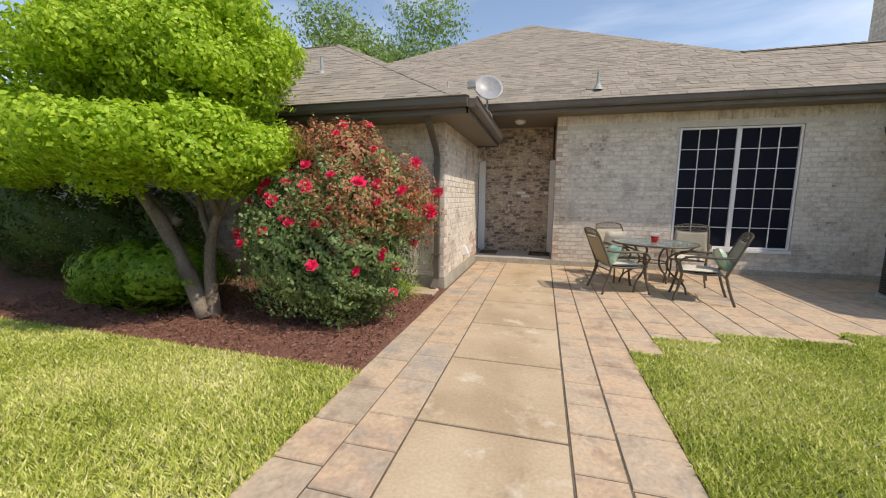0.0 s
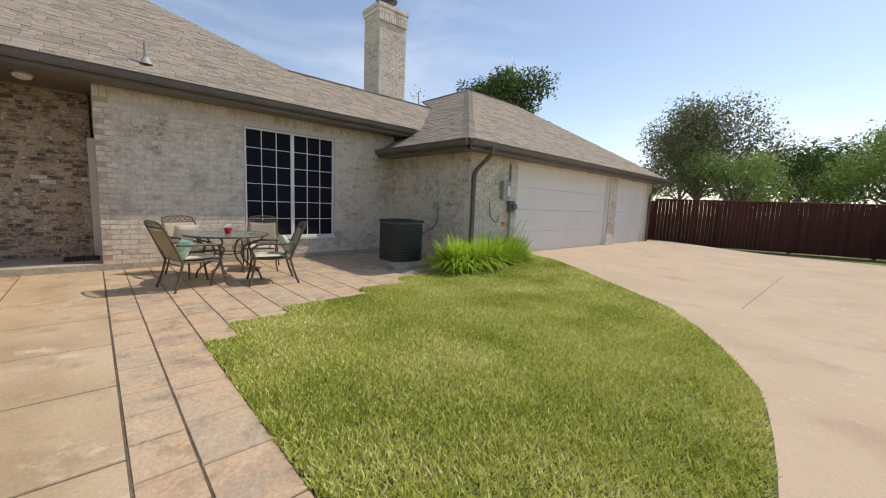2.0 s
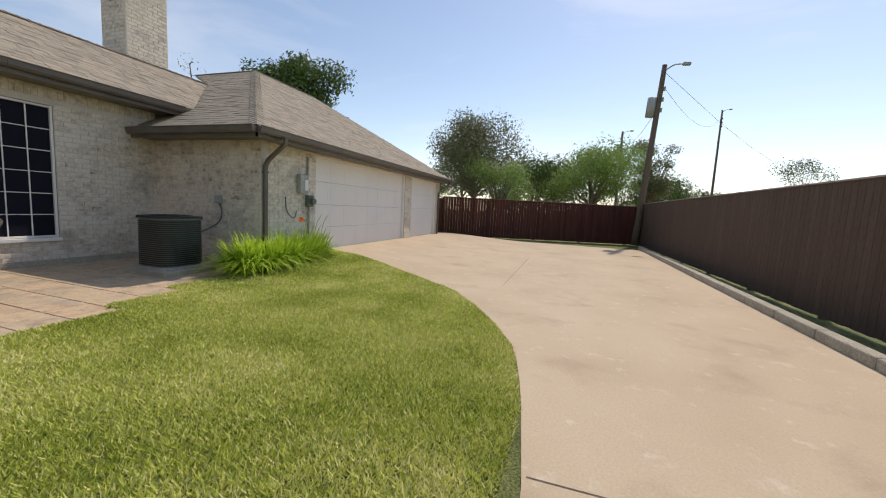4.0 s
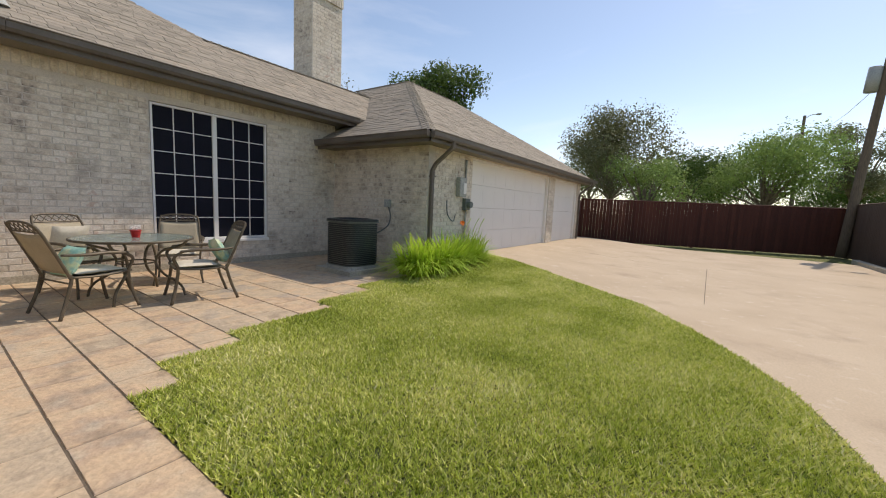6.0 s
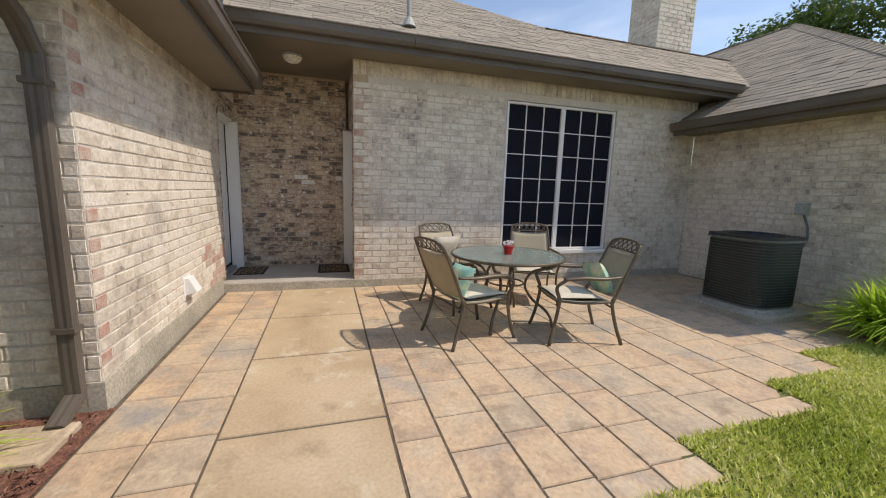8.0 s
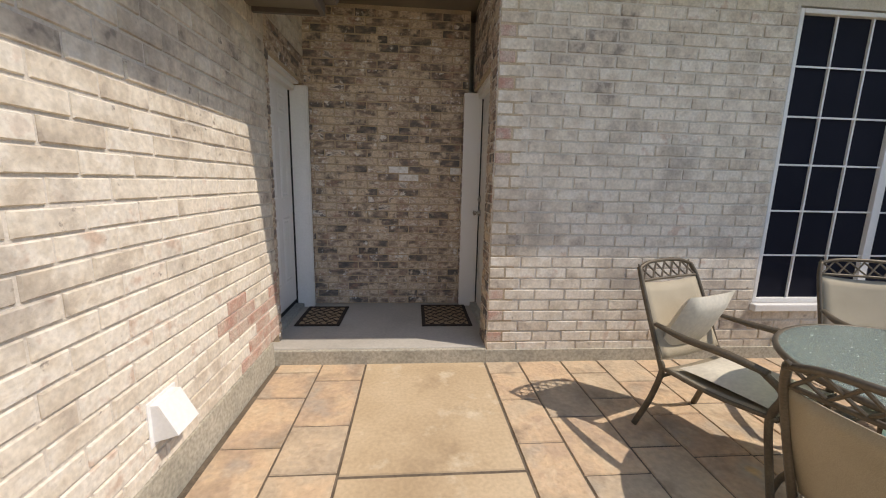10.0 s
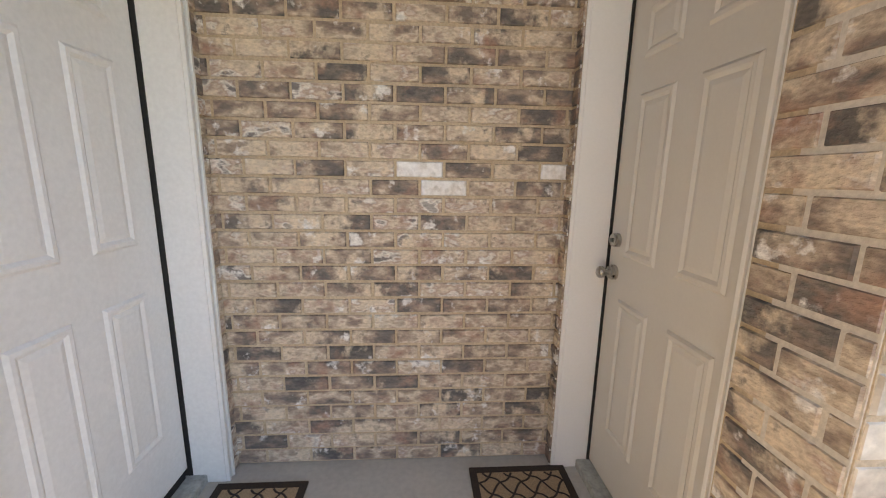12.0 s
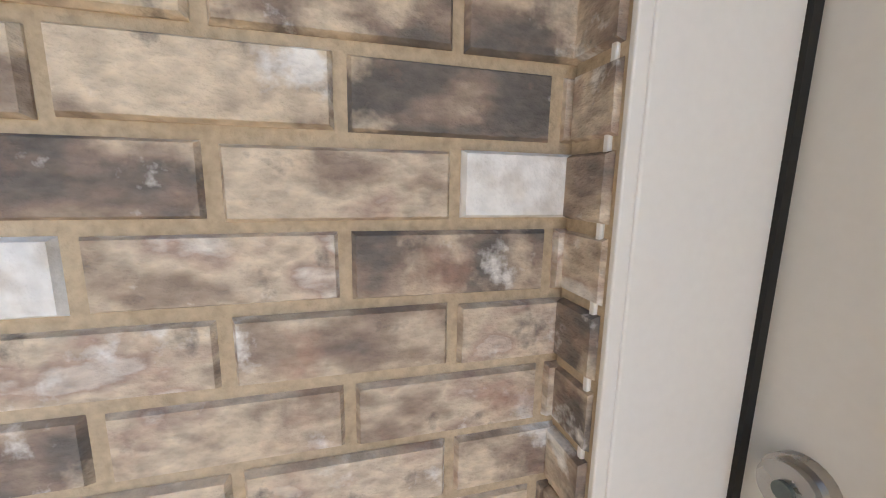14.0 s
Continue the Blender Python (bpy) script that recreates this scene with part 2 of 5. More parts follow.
M_METER = material("meter_grey", [(0.32, 0.33, 0.31), (0.38, 0.39, 0.36)], scale=6, rough=0.5, bump=0.1)
M_METERD = material("meter_dark", [(0.10, 0.12, 0.11), (0.14, 0.16, 0.15)], rough=0.4, bump=0)
M_DISH = material("dish_grey", [(0.30, 0.30, 0.30), (0.35, 0.35, 0.35)], rough=0.4, bump=0)
M_MAT = material("mat_tan", [(0.32, 0.22, 0.13), (0.4, 0.29, 0.18)], fine=300, fine_amt=0.4, rough=0.95, bump=0.6)
M_MATD = material("mat_dark", [(0.03, 0.02, 0.015), (0.05, 0.035, 0.025)], fine=300, fine_amt=0.4, rough=0.9, bump=0.6)
M_FENCE = material("fence_stained", [(0, (0.05, 0.013, 0.008)), (0.6, (0.08, 0.023, 0.014)), (1, (0.10, 0.032, 0.02))], scale=3, fine=60, rough=0.8, bump=0.4, rnd=0.45, stretch=(1, 1, 0.15))
M_FENCE2 = material("fence_brown", [(0, (0.085, 0.052, 0.036)), (0.6, (0.105, 0.065, 0.046)), (1, (0.125, 0.08, 0.056))], scale=3, fine=60, rough=0.75, bump=0.4, rnd=0.4, stretch=(1, 1, 0.15))
M_POLE = material("weathered_pole", [(0.12, 0.09, 0.065), (0.18, 0.14, 0.1)], scale=2, fine=50, rough=0.9, stretch=(1, 1, 0.1))
M_BARK = material("smooth_bark", [(0.10, 0.07, 0.05), (0.20, 0.155, 0.115), (0.27, 0.22, 0.17)], scale=5, fine=60, rough=0.85, bump=0.5, stretch=(1, 1, 0.4))
M_LEAF = leafy("leaf_bright", [(0, (0.13, 0.25, 0.015)), (0.35, (0.36, 0.56, 0.035)), (1, (0.70, 0.84, 0.09))], glow=0.45)
M_LEAFM = leafy("leaf_mid", [(0, (0.08, 0.17, 0.015)), (0.4, (0.2, 0.36, 0.03)), (1, (0.38, 0.56, 0.06))], glow=0.35)
M_LEAFR = leafy("leaf_rose", [(0, (0.08, 0.14, 0.04)), (0.5, (0.20, 0.30, 0.10)), (1, (0.42, 0.48, 0.22))])
M_LEAFRR = leafy("leaf_reddish", [(0, (0.36, 0.06, 0.045)), (0.4, (0.52, 0.17, 0.10)), (0.7, (0.38, 0.33, 0.12)), (1, (0.22, 0.30, 0.08))])
M_PETAL = leafy("rose_petal", [(0, (0.75, 0.015, 0.08)), (1, (0.9, 0.05, 0.16))])
M_LILY = leafy("strap_leaf", [(0, (0.26, 0.42, 0.03)), (0.6, (0.46, 0.64, 0.07)), (1, (0.64, 0.75, 0.15))], glow=0.45)
M_LEAFD = leafy("leaf_dark", [(0, (0.045, 0.085, 0.02)), (1, (0.12, 0.2, 0.04))])
M_LEAFO = leafy("leaf_olive", [(0, (0.12, 0.13, 0.06)), (1, (0.24, 0.25, 0.12))])
M_LEAFG = leafy("leaf_willow", [(0, (0.12, 0.2, 0.05)), (1, (0.36, 0.5, 0.14))], glow=0.35)
M_ORANGE = leafy("lily_petal", [(0.7, 0.16, 0.02), (0.8, 0.25, 0.03)])
M_GLASSD = material("lamp_glass", [(0.7, 0.68, 0.62), (0.75, 0.73, 0.68)], rough=0.3, bump=0)


# ---- building blocks ----
def part(name, bm, mat, parent=None, label="", kind="", smooth=False):
    me = bpy.data.meshes.new(name)
    bm.to_mesh(me)
    bm.free()
    me.materials.append(mat)
    if smooth:
        for p in me.polygons:
            p.use_smooth = True
    ob = new(name, me)
    ob.parent = parent
    return tagged(ob, label, kind=kind)


def thing(name, label, category, at=(0, 0, 0), group=""):
    ob = new(name)
    ob.location = at
    return tagged(ob, label, category, group)


def raw(name, verts, faces, mat, parent=None, label="", category="", kind="", smooth=False):
    me = bpy.data.meshes.new(name)
    me.from_pydata([tuple(v) for v in verts], [], faces)
    me.materials.append(mat)
    if smooth:
        for p in me.polygons:
            p.use_smooth = True
    ob = new(name, me)
    ob.parent = parent
    return tagged(ob, label, category, kind=kind)


def box(bm, a, b, bevel=0.0):
    a, b = Vector(a), Vector(b)
    size = b - a
    made = bmesh.ops.create_cube(bm, size=1, matrix=Matrix.Translation((a + b) / 2) @ Matrix.Diagonal((*size, 1)))
    if bevel:
        vs = made["verts"]
        es = list({e for v in vs for e in v.link_edges})
        bmesh.ops.bevel(bm, geom=es, offset=bevel, segments=2, affect="EDGES", profile=0.5)
    return bm


def boxed(a, b, bevel=0.0):
    return box(bmesh.new(), a, b, bevel)


def disc(bm, c, r, h, seg=20, r2=None, axis="z"):
    turn = {"z": Matrix.Identity(4), "x": Matrix.Rotation(radians(90), 4, "Y"), "y": Matrix.Rotation(radians(90), 4, "X")}[axis]
    bmesh.ops.create_cone(bm, cap_ends=True, segments=seg, radius1=r, radius2=r if r2 is None else r2, depth=h, matrix=Matrix.Translation(c) @ turn)
    return bm


def smooth_path(pts, n=6):
    p = [Vector(q) for q in pts]
    if len(p) < 3:
        return p
    p = [2 * p[0] - p[1]] + p + [2 * p[-1] - p[-2]]
    out = []
    for i in range(1, len(p) - 2):
        for k in range(n):
            t = k / n
            a, b, c, d = p[i - 1:i + 3]
            out.append(0.5 * (2 * b + (c - a) * t + (2 * a - 5 * b + 4 * c - d) * t * t + (3 * b - a - 3 * c + d) * t ** 3))
    return out + [p[-2]]


def tube(bm, pts, r, seg=8, flat=1.0, curve=True):
    """A round bar along pts; r may be one radius for each point given."""
    rs = r if isinstance(r, (list, tuple)) else None
    path = smooth_path(pts) if curve else [Vector(q) for q in pts]
    rings = []
    side = None
    for i, c in enumerate(path):
        tan = (path[min(i + 1, len(path) - 1)] - path[max(i - 1, 0)]).normalized()
        ref = Vector((0, 0, 1)) if abs(tan.z) < 0.9 else Vector((1, 0, 0))
        side = tan.cross(ref).normalized() if side is None else (side - tan * side.dot(tan)).normalized()
        up = side.cross(tan)
        rad = r if rs is None else float(np.interp(i / (len(path) - 1) * (len(rs) - 1), range(len(rs)), rs))
        rings.append([bm.verts.new(c + side * math.cos(a) * rad * flat + up * math.sin(a) * rad) for a in (k * math.tau / seg for k in range(seg))])
    for a, b in zip(rings, rings[1:]):
        for k in range(seg):
            bm.faces.new((a[k], a[(k + 1) % seg], b[(k + 1) % seg], b[k]))
    bm.faces.new(rings[0][::-1])
    bm.faces.new(rings[-1])
    return bm


def unit_piece(ex, ey, ez=0.35):
    """A worn block, 1 x 1 x 1, its face towards +z; ex, ey: how far its rims are rounded."""
    v = [(sx * 0.5, sy * 0.5, -0.5) for sx, sy in ((-1, -1), (1, -1), (1, 1), (-1, 1))]
    v += [(sx * 0.5, sy * 0.5, 0.5 - ez) for sx, sy in ((-1, -1), (1, -1), (1, 1), (-1, 1))]
    v += [(sx * (0.5 - ex), sy * (0.5 - ey), 0.5) for sx, sy in ((-1, -1), (1, -1), (1, 1), (-1, 1))]
    f = [(8, 9, 10, 11)]
    for k in range(4):
        j = (k + 1) % 4
        f += [(k, j, 4 + j, 4 + k), (4 + k, 4 + j, 8 + j, 8 + k)]
    return np.array(v), f


def lay_pieces(name, items, unit, mat, parent, near, limit=300, special=None):
    """items: (matrix, size). The limit nearest to the point near are parts of their own, the rest one mesh."""
    special = special or {}
    uv, uf = unit
    order = sorted(range(len(items)), key=lambda i: (i not in special, (items[i][0].translation - Vector(near)).length))
    meshes = {}
    for i in order[:limit]:
        m, s = items[i]
        use = special.get(i, mat)
        if use.name not in meshes:
            me = bpy.data.meshes.new(name)
            me.from_pydata(uv.tolist(), [], uf)
            me.materials.append(use)
            meshes[use.name] = me
        ob = new(name, meshes[use.name])
        ob.parent = parent
        ob.matrix_basis = m @ Matrix.Diagonal((*s, 1))
    rest = order[limit:]
    if rest:
        vs, fs = [], []
        for k, i in enumerate(rest):
            m, s = items[i]
            a = np.array(m)
            vs.append((uv * np.array(s)) @ a[:3, :3].T + a[:3, 3])
            fs += [tuple(x + k * len(uv) for x in f) for f in uf]
        raw(name + "s_joined", np.concatenate(vs), fs, mat, parent, kind="stuff")


BRICK, COURSE, JOINT = 0.2508, 0.0889, 0.012
BRICK_UNIT = unit_piece(0.02, 0.05)
walls_to_lay = []


def brick_wall(name, start, along, length, z0, z1, holes=(), mat=None, mortar=None, near=None, limit=150, soldier=0.0, thick=0.2, white=(), red=None, brick=None, course=None):
    """A wall whose face starts at start=(x, y) and runs along; the face looks to the right of that way."""
    bl, bc = brick or BRICK, course or COURSE
    mat, mortar = mat or M_BRICK, mortar or M_MORTAR
    u = Vector((*along, 0)).normalized()
    out = Vector((u.y, -u.x, 0))
    o = Vector((*start, 0))
    bm = bmesh.new()
    us = sorted({0.0, length, *[h[0] for h in holes], *[h[1] for h in holes]})
    zs = sorted({z0, z1, *[h[2] for h in holes], *[h[3] for h in holes]})
    inside = lambda uu, zz: any(h[0] < uu < h[1] and h[2] < zz < h[3] for h in holes)
    for ua, ub in zip(us, us[1:]):
        for za, zb in zip(zs, zs[1:]):
            if inside((ua + ub) / 2, (za + zb) / 2):
                continue
            pts = [o + u * a - out * d + Vector((0, 0, z)) for z in (za, zb) for a, d in ((ua, 0.003), (ub, 0.003), (ub, thick), (ua, thick))]
            v = [bm.verts.new(p) for p in pts]
            for f in ((0, 1, 5, 4), (1, 2, 6, 5), (2, 3, 7, 6), (3, 0, 4, 7), (4, 5, 6, 7), (3, 2, 1, 0)):
                bm.faces.new([v[k] for k in f])
    wall = tagged(part(name, bm, mortar), kind="structure")
    rng = random.Random(name)
    face = Matrix((u, (0, 0, 1), out)).transposed().to_4x4()
    items, special = [], {}
    row, z = 0, z0
    top = z1 - soldier
    while z + bc <= top + 0.02:
        zc = z + bc / 2
        cut = sorted((max(0, h[0]), min(length, h[1])) for h in holes if h[2] < zc + 0.03 and h[3] > zc - 0.03)
        runs, a = [], 0.0
        for ha, hb in cut:
            if ha > a + 0.02:
                runs.append((a, ha))
            a = max(a, hb)
        if a < length - 0.02:
            runs.append((a, length))
        for ra, rb in runs:
            p = ra - (bl / 2 if row % 2 else 0)
            while p < rb - 0.005:
                a, b = max(p, ra), min(p + bl, rb)
                if b - a > 0.03:
                    d = rng.uniform(-0.002, 0.003)
                    c = o + u * ((a + b) / 2 + rng.uniform(-.001, .001)) + out * (d - 0.006) + Vector((0, 0, zc + rng.uniform(-.0015, .0015)))
                    tilt = Matrix.Rotation(rng.uniform(-0.006, 0.006), 4, "Z")
                    for wu, wz in white:
                        if a < wu < b and abs(zc - wz) < bc / 2:
                            special[len(items)] = M_BRICKW
                    if red and red(a, b, zc, rng):
                        special[len(items)] = M_BRICKR
                    items.append((Matrix.Translation(c) @ face @ tilt, (b - a - JOINT, bc - JOINT, 0.022)))
                p += bl
        z += bc
        row += 1
    if soldier:
        p = 0.0
        while p < length - 0.02:
            a, b = p, min(p + bc, length)
            c = o + u * (a + b) / 2 + out * (rng.uniform(-0.002, 0.004) - 0.006) + Vector((0, 0, z1 - soldier / 2 + 0.01))
            if b - a > 0.03 and not any(h[0] < (a + b) / 2 < h[1] and h[3] > z1 - soldier / 2 for h in holes):
                items.append((Matrix.Translation(c) @ face, (b - a - JOINT, soldier - JOINT - 0.02, 0.022)))
            p += bc
    walls_to_lay.append(("brick", items, BRICK_UNIT, mat, wall, near or (o + u * length / 2 + Vector((0, 0, 1.3))), limit, special))
    return wall


# ---- ground ----
def ease(t):
    t = min(1.0, max(0.0, t))
    return t * t * (3 - 2 * t)


def gz(x, y):
    """The drive and the lawn rise a little towards the garage."""
    return 0.17 * ease((y - 1.2) / 4.0) * ease((x - 5.4) / 3.0)


ARC = [(0.8, -0.68), (2.0, -0.6), (3.0, -0.48), (3.9, -0.31), (4.6, 0.0), (5.4, 0.45), (6.25, 1.06), (7.02, 2.06), (7.7, 3.1), (8.2, 4.15), (8.4, 5.2)]


def arc_y(x):
    return float(np.interp(x, [p[0] for p in ARC], [p[1] for p in ARC]))


STEPS = [(0.165, -9), (0.8, 3.34), (1.11, 3.81), (1.78, 4.13), (3.08, 4.5), (4.08, 4.85), (6.2, 5.15)]


def patio_edge(x):
    y = -9.0
    for sx, sy in STEPS:
        if x >= sx:
            y = sy
    return y


def sheet(name, xs, lo, hi, n, mat, lift=0.0, label="", kind="structure"):
    v, f = [], []
    for x in xs:
        a, b = lo(x), hi(x)
        for k in range(n + 1):
            y = a + (b - a) * k / n
            v.append((x, y, gz(x, y) + lift))
    for i in range(len(xs) - 1):
        for k in range(n):
            a = i * (n + 1) + k
            f.append((a, a + n + 1, a + n + 2, a + 1))
    return raw(name, v, f, mat, label=label, kind=kind, smooth=True)


ground = part("ground", boxed((-300, -300, -0.6), (400, 400, -0.045)), M_SOIL, label="flat grassy ground that reaches the horizon", kind="structure")
lawn_right = sheet("lawn", [0.83, 1.14] + [1.11 + k * 0.335 for k in range(1, 22)] + [8.4], arc_y, lambda x: max(patio_edge(x + 0.01) - 0.02, arc_y(x) + 0.02) if x < 6.2 else 5.3, 16, M_SOIL, 0.0,
                   "short green lawn with dry patches beside the patio")
drive = sheet("driveway", [-8, -4, 0, 0.8] + [0.8 + k * 0.4 for k in range(1, 19)] + [8.4, 8.41, 9, 10, 12, 14, 16, 17.2, 18.2], lambda x: -3.75, lambda x: (-3.0 if x < 0.8 else arc_y(x)) if x < 8.405 else 5.42,
              14, M_DRIVE, 0.002, "wide pale tan concrete driveway")
bm = bmesh.new()
for i in range(26):
    box(bm, (-7 + i, -3.93, -0.03), (-6.01 + i, -3.75, 0.13), 0.02)
part("kerb", bm, M_FOUND, label="low rounded concrete kerb along the driveway", kind="structure")
lawn_left = raw("lawn", [(-40, -8, -0.005), (-1.46, -8, -0.005), (-1.46, 2.3, -0.005), (-40, 2.6, -0.005)], [(0, 1, 2, 3)], M_SOIL, label="lawn in sun and tree shade beside the walk", kind="structure")
bed = raw("flower_bed", [(-16, 2.45, 0.005), (-1.47, 2.25, 0.0), (-1.47, 5.28, 0.01), (-16, 5.28, 0.01)], [(0, 1, 2, 3)], M_MULCH, label="planting bed covered in red bark mulch", kind="structure")

# patio and walk
for x0, y0, x1, y1 in ((7.1, 0.35, 12.0, 0.36), (2.05, -3.74, 2.06, -0.62), (12.0, -3.6, 12.012, 5.3), (-2.0, -3.6, -1.99, -3.05)):
    ys = np.linspace(y0, y1, 24)
    if x1 - x0 > 1:
        xs = np.linspace(x0, x1, 24)
        vs = [(x, y0 + d, gz(x, y0) + 0.0045) for x in xs for d in (0, 0.01)]
    else:
        vs = [(x0 + d, y, gz(x0, y) + 0.0045) for y in ys for d in (0, 0.01)]
    raw("drive_joint", vs, [(2 * k, 2 * k + 1, 2 * k + 3, 2 * k + 2) for k in range(23)], M_JOINT, drive)
patio = part("patio", boxed((-1.5, -3.0, -0.06), (0.8, 8.089, -0.007)), M_JOINT, label="patio and walk of stamped stone and concrete slabs", kind="structure")
for (xa, ya), (xb, _) in zip(STEPS[1:], STEPS[2:]):
    part("patio_base", boxed((xa, ya, -0.06), (xb, 8.09, -0.007)), M_JOINT, patio)
slab_items, paver_items = [], []
SLABS = [-3.0, -2.29, -1.27, -0.25, 0.77, 1.79, 2.815, 3.81, 4.80, 5.84, 6.865, 8.08]
for a, b in zip(SLABS, SLABS[1:]):
    slab_items.append((Matrix.Translation((-0.318, (a + b) / 2, -0.02)), (0.952, b - a - 0.016, 0.04)))
rng = random.Random(4)


def paver_column(x0, x1, y0, y1, size, start=0.0):
    y = y0 - start
    while y < y1 - 0.03:
        s = size * rng.uniform(0.78, 1.25)
        a, b = max(y, y0), min(y + s, y1)
        if y1 - b < 0.12:
            b = y1
        if b - a > 0.05:
            paver_items.append((Matrix.Translation(((x0 + x1) / 2, (a + b) / 2, -0.02 + rng.uniform(-0.001, 0.002))), (x1 - x0 - 0.010, b - a - 0.011, 0.04)))
        y = b


paver_column(-1.47, -1.14, -3.0, 8.08, 0.42)
paver_column(-1.14, -0.80, -3.0, 8.08, 0.42, 0.2)
paver_column(0.165, 0.44, -3.0, 8.08, 0.4)
paver_column(0.44, 0.80, -3.0, 8.08, 0.42, 0.15)
cols = [0.8, 1.11, 1.45, 1.78, 2.2, 2.63, 3.08, 3.58, 4.08, 4.45, 4.85, 5.3, 5.75, 6.18]
for a, b in zip(cols, cols[1:]):
    paver_column(a, b, patio_edge(a + 0.01), 8.08, 0.41, rng.uniform(0, 0.3))
walls_to_lay.append(("slab", slab_items, unit_piece(0.006, 0.006), M_SLAB, patio, (0, 2, 0), 300, {}))
walls_to_lay.append(("paver", paver_items, unit_piece(0.012, 0.012, 0.2), M_PAVER, patio, (0.8, 5, 0), 300, {}))
porch = part("porch_floor", boxed((-1.9, 8.09, -0.05), (0.6, 9.26, 0.12), 0.008), M_STEP, label="grey concrete porch slab with one low step", kind="structure")
part("porch_step", boxed((-1.52, 8.05, -0.05), (0.17, 8.088, 0.115), 0.006), M_FOUND, porch)

# ---- walls ----
WIN = (2.28, 4.29, 0.46, 2.815)
NOOK = dict(brick=0.214, course=0.078)
wall_window = brick_wall("wall_window", (0.17, 8.07), (1, 0), 6.03, 0.0825, 3.12, [WIN], near=(1.5, 8, 1.2), limit=300, soldier=0.22, red=lambda a, b, z, g: b < 0.16 and g.random() < 0.6)
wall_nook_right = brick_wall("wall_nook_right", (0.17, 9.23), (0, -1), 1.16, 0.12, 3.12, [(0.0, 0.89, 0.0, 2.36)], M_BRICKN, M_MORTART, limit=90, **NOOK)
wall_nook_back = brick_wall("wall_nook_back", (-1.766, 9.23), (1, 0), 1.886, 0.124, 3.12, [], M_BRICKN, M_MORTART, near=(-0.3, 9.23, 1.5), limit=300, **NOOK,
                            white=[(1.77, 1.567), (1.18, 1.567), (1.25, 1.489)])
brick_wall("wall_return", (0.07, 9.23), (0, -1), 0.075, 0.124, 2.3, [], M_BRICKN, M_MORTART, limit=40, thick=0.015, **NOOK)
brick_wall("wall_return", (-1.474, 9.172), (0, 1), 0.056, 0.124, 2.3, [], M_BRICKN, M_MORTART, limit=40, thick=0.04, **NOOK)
wall_nook_left = brick_wall("wall_nook_left", (-1.52, 5.28), (0, 1), 2.94, 0.19, 2.62, [], near=(-1.5, 6.6, 1.0), limit=300, soldier=0.2,
                            red=lambda a, b, z, g: (b < 0.16 and g.random() < 0.8) or (z < 0.75 and a > 1.9 and g.random() < 0.6))
brick_wall("wall_porch_left", (-1.52, 8.0), (0, 1), 1.23, 2.62, 3.12, [], limit=20)
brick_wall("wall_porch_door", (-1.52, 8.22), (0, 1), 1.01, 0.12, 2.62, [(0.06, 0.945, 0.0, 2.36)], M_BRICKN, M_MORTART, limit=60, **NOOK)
wall_bed = brick_wall("wall_bed", (-12, 5.28), (1, 0), 10.48, 0.19, 2.6, [(7.6, 8.9, 0.9, 2.3)], near=(-2, 5.3, 1.2), limit=100)
wall_side = brick_wall("wall_side", (6.2, 8.07), (0, -1), 2.91, 0.0, 2.85, [], near=(6.2, 6.5, 1.2), limit=200)
wall_garage = brick_wall("wall_garage", (6.2, 5.18), (1, 0), 10.9, 0.0, 2.62, [(1.75, 7.02, 0.0, 2.5), (7.63, 10.43, 0.0, 2.5)], near=(6.8, 5.2, 1.3), limit=200)
part("foundation", boxed((0.17, 8.05, -0.05), (6.2, 8.25, 0.105)), M_FOUND, kind="structure", label="concrete footing under the brick wall")
part("foundation", boxed((-1.6, 5.26, -0.05), (-1.505, 8.05, 0.195)), M_FOUND, kind="structure", label="concrete footing under the brick wall")
part("foundation", boxed((-12, 5.262, -0.05), (-1.601, 5.3, 0.195)), M_FOUND, kind="structure", label="concrete footing under the brick wall")
part("wall_rear", boxed((-12, 19, 0), (20, 19.2, 3.2)), M_MORTAR, kind="structure", label="plain rear wall of the house")
part("wall_end", boxed((-12, 5.5, 0), (-11.8, 19, 2.6)), M_MORTAR, kind="structure", label="plain end wall of the house")
part("wall_end", boxed((17.0, 5.39, 0), (17.1, 19, 2.5)), M_MORTAR, kind="structure", label="plain end wall of the garage")
part("wall_behind_nook", boxed((-3, 9.55, 0), (7, 9.6, 3.2)), M_MORTAR, kind="structure", label="plain inner wall behind the porch")
part("ceiling", boxed((-1.95, 7.58, 3.121), (6.42, 9.5, 3.15)), M_SOFFIT, kind="structure", label="taupe porch ceiling and wide eave soffit")

# ---- roofs ----
P1, P2 = 0.58, 0.61
SHINGLE_UNIT = unit_piece(0.02, 0.04)


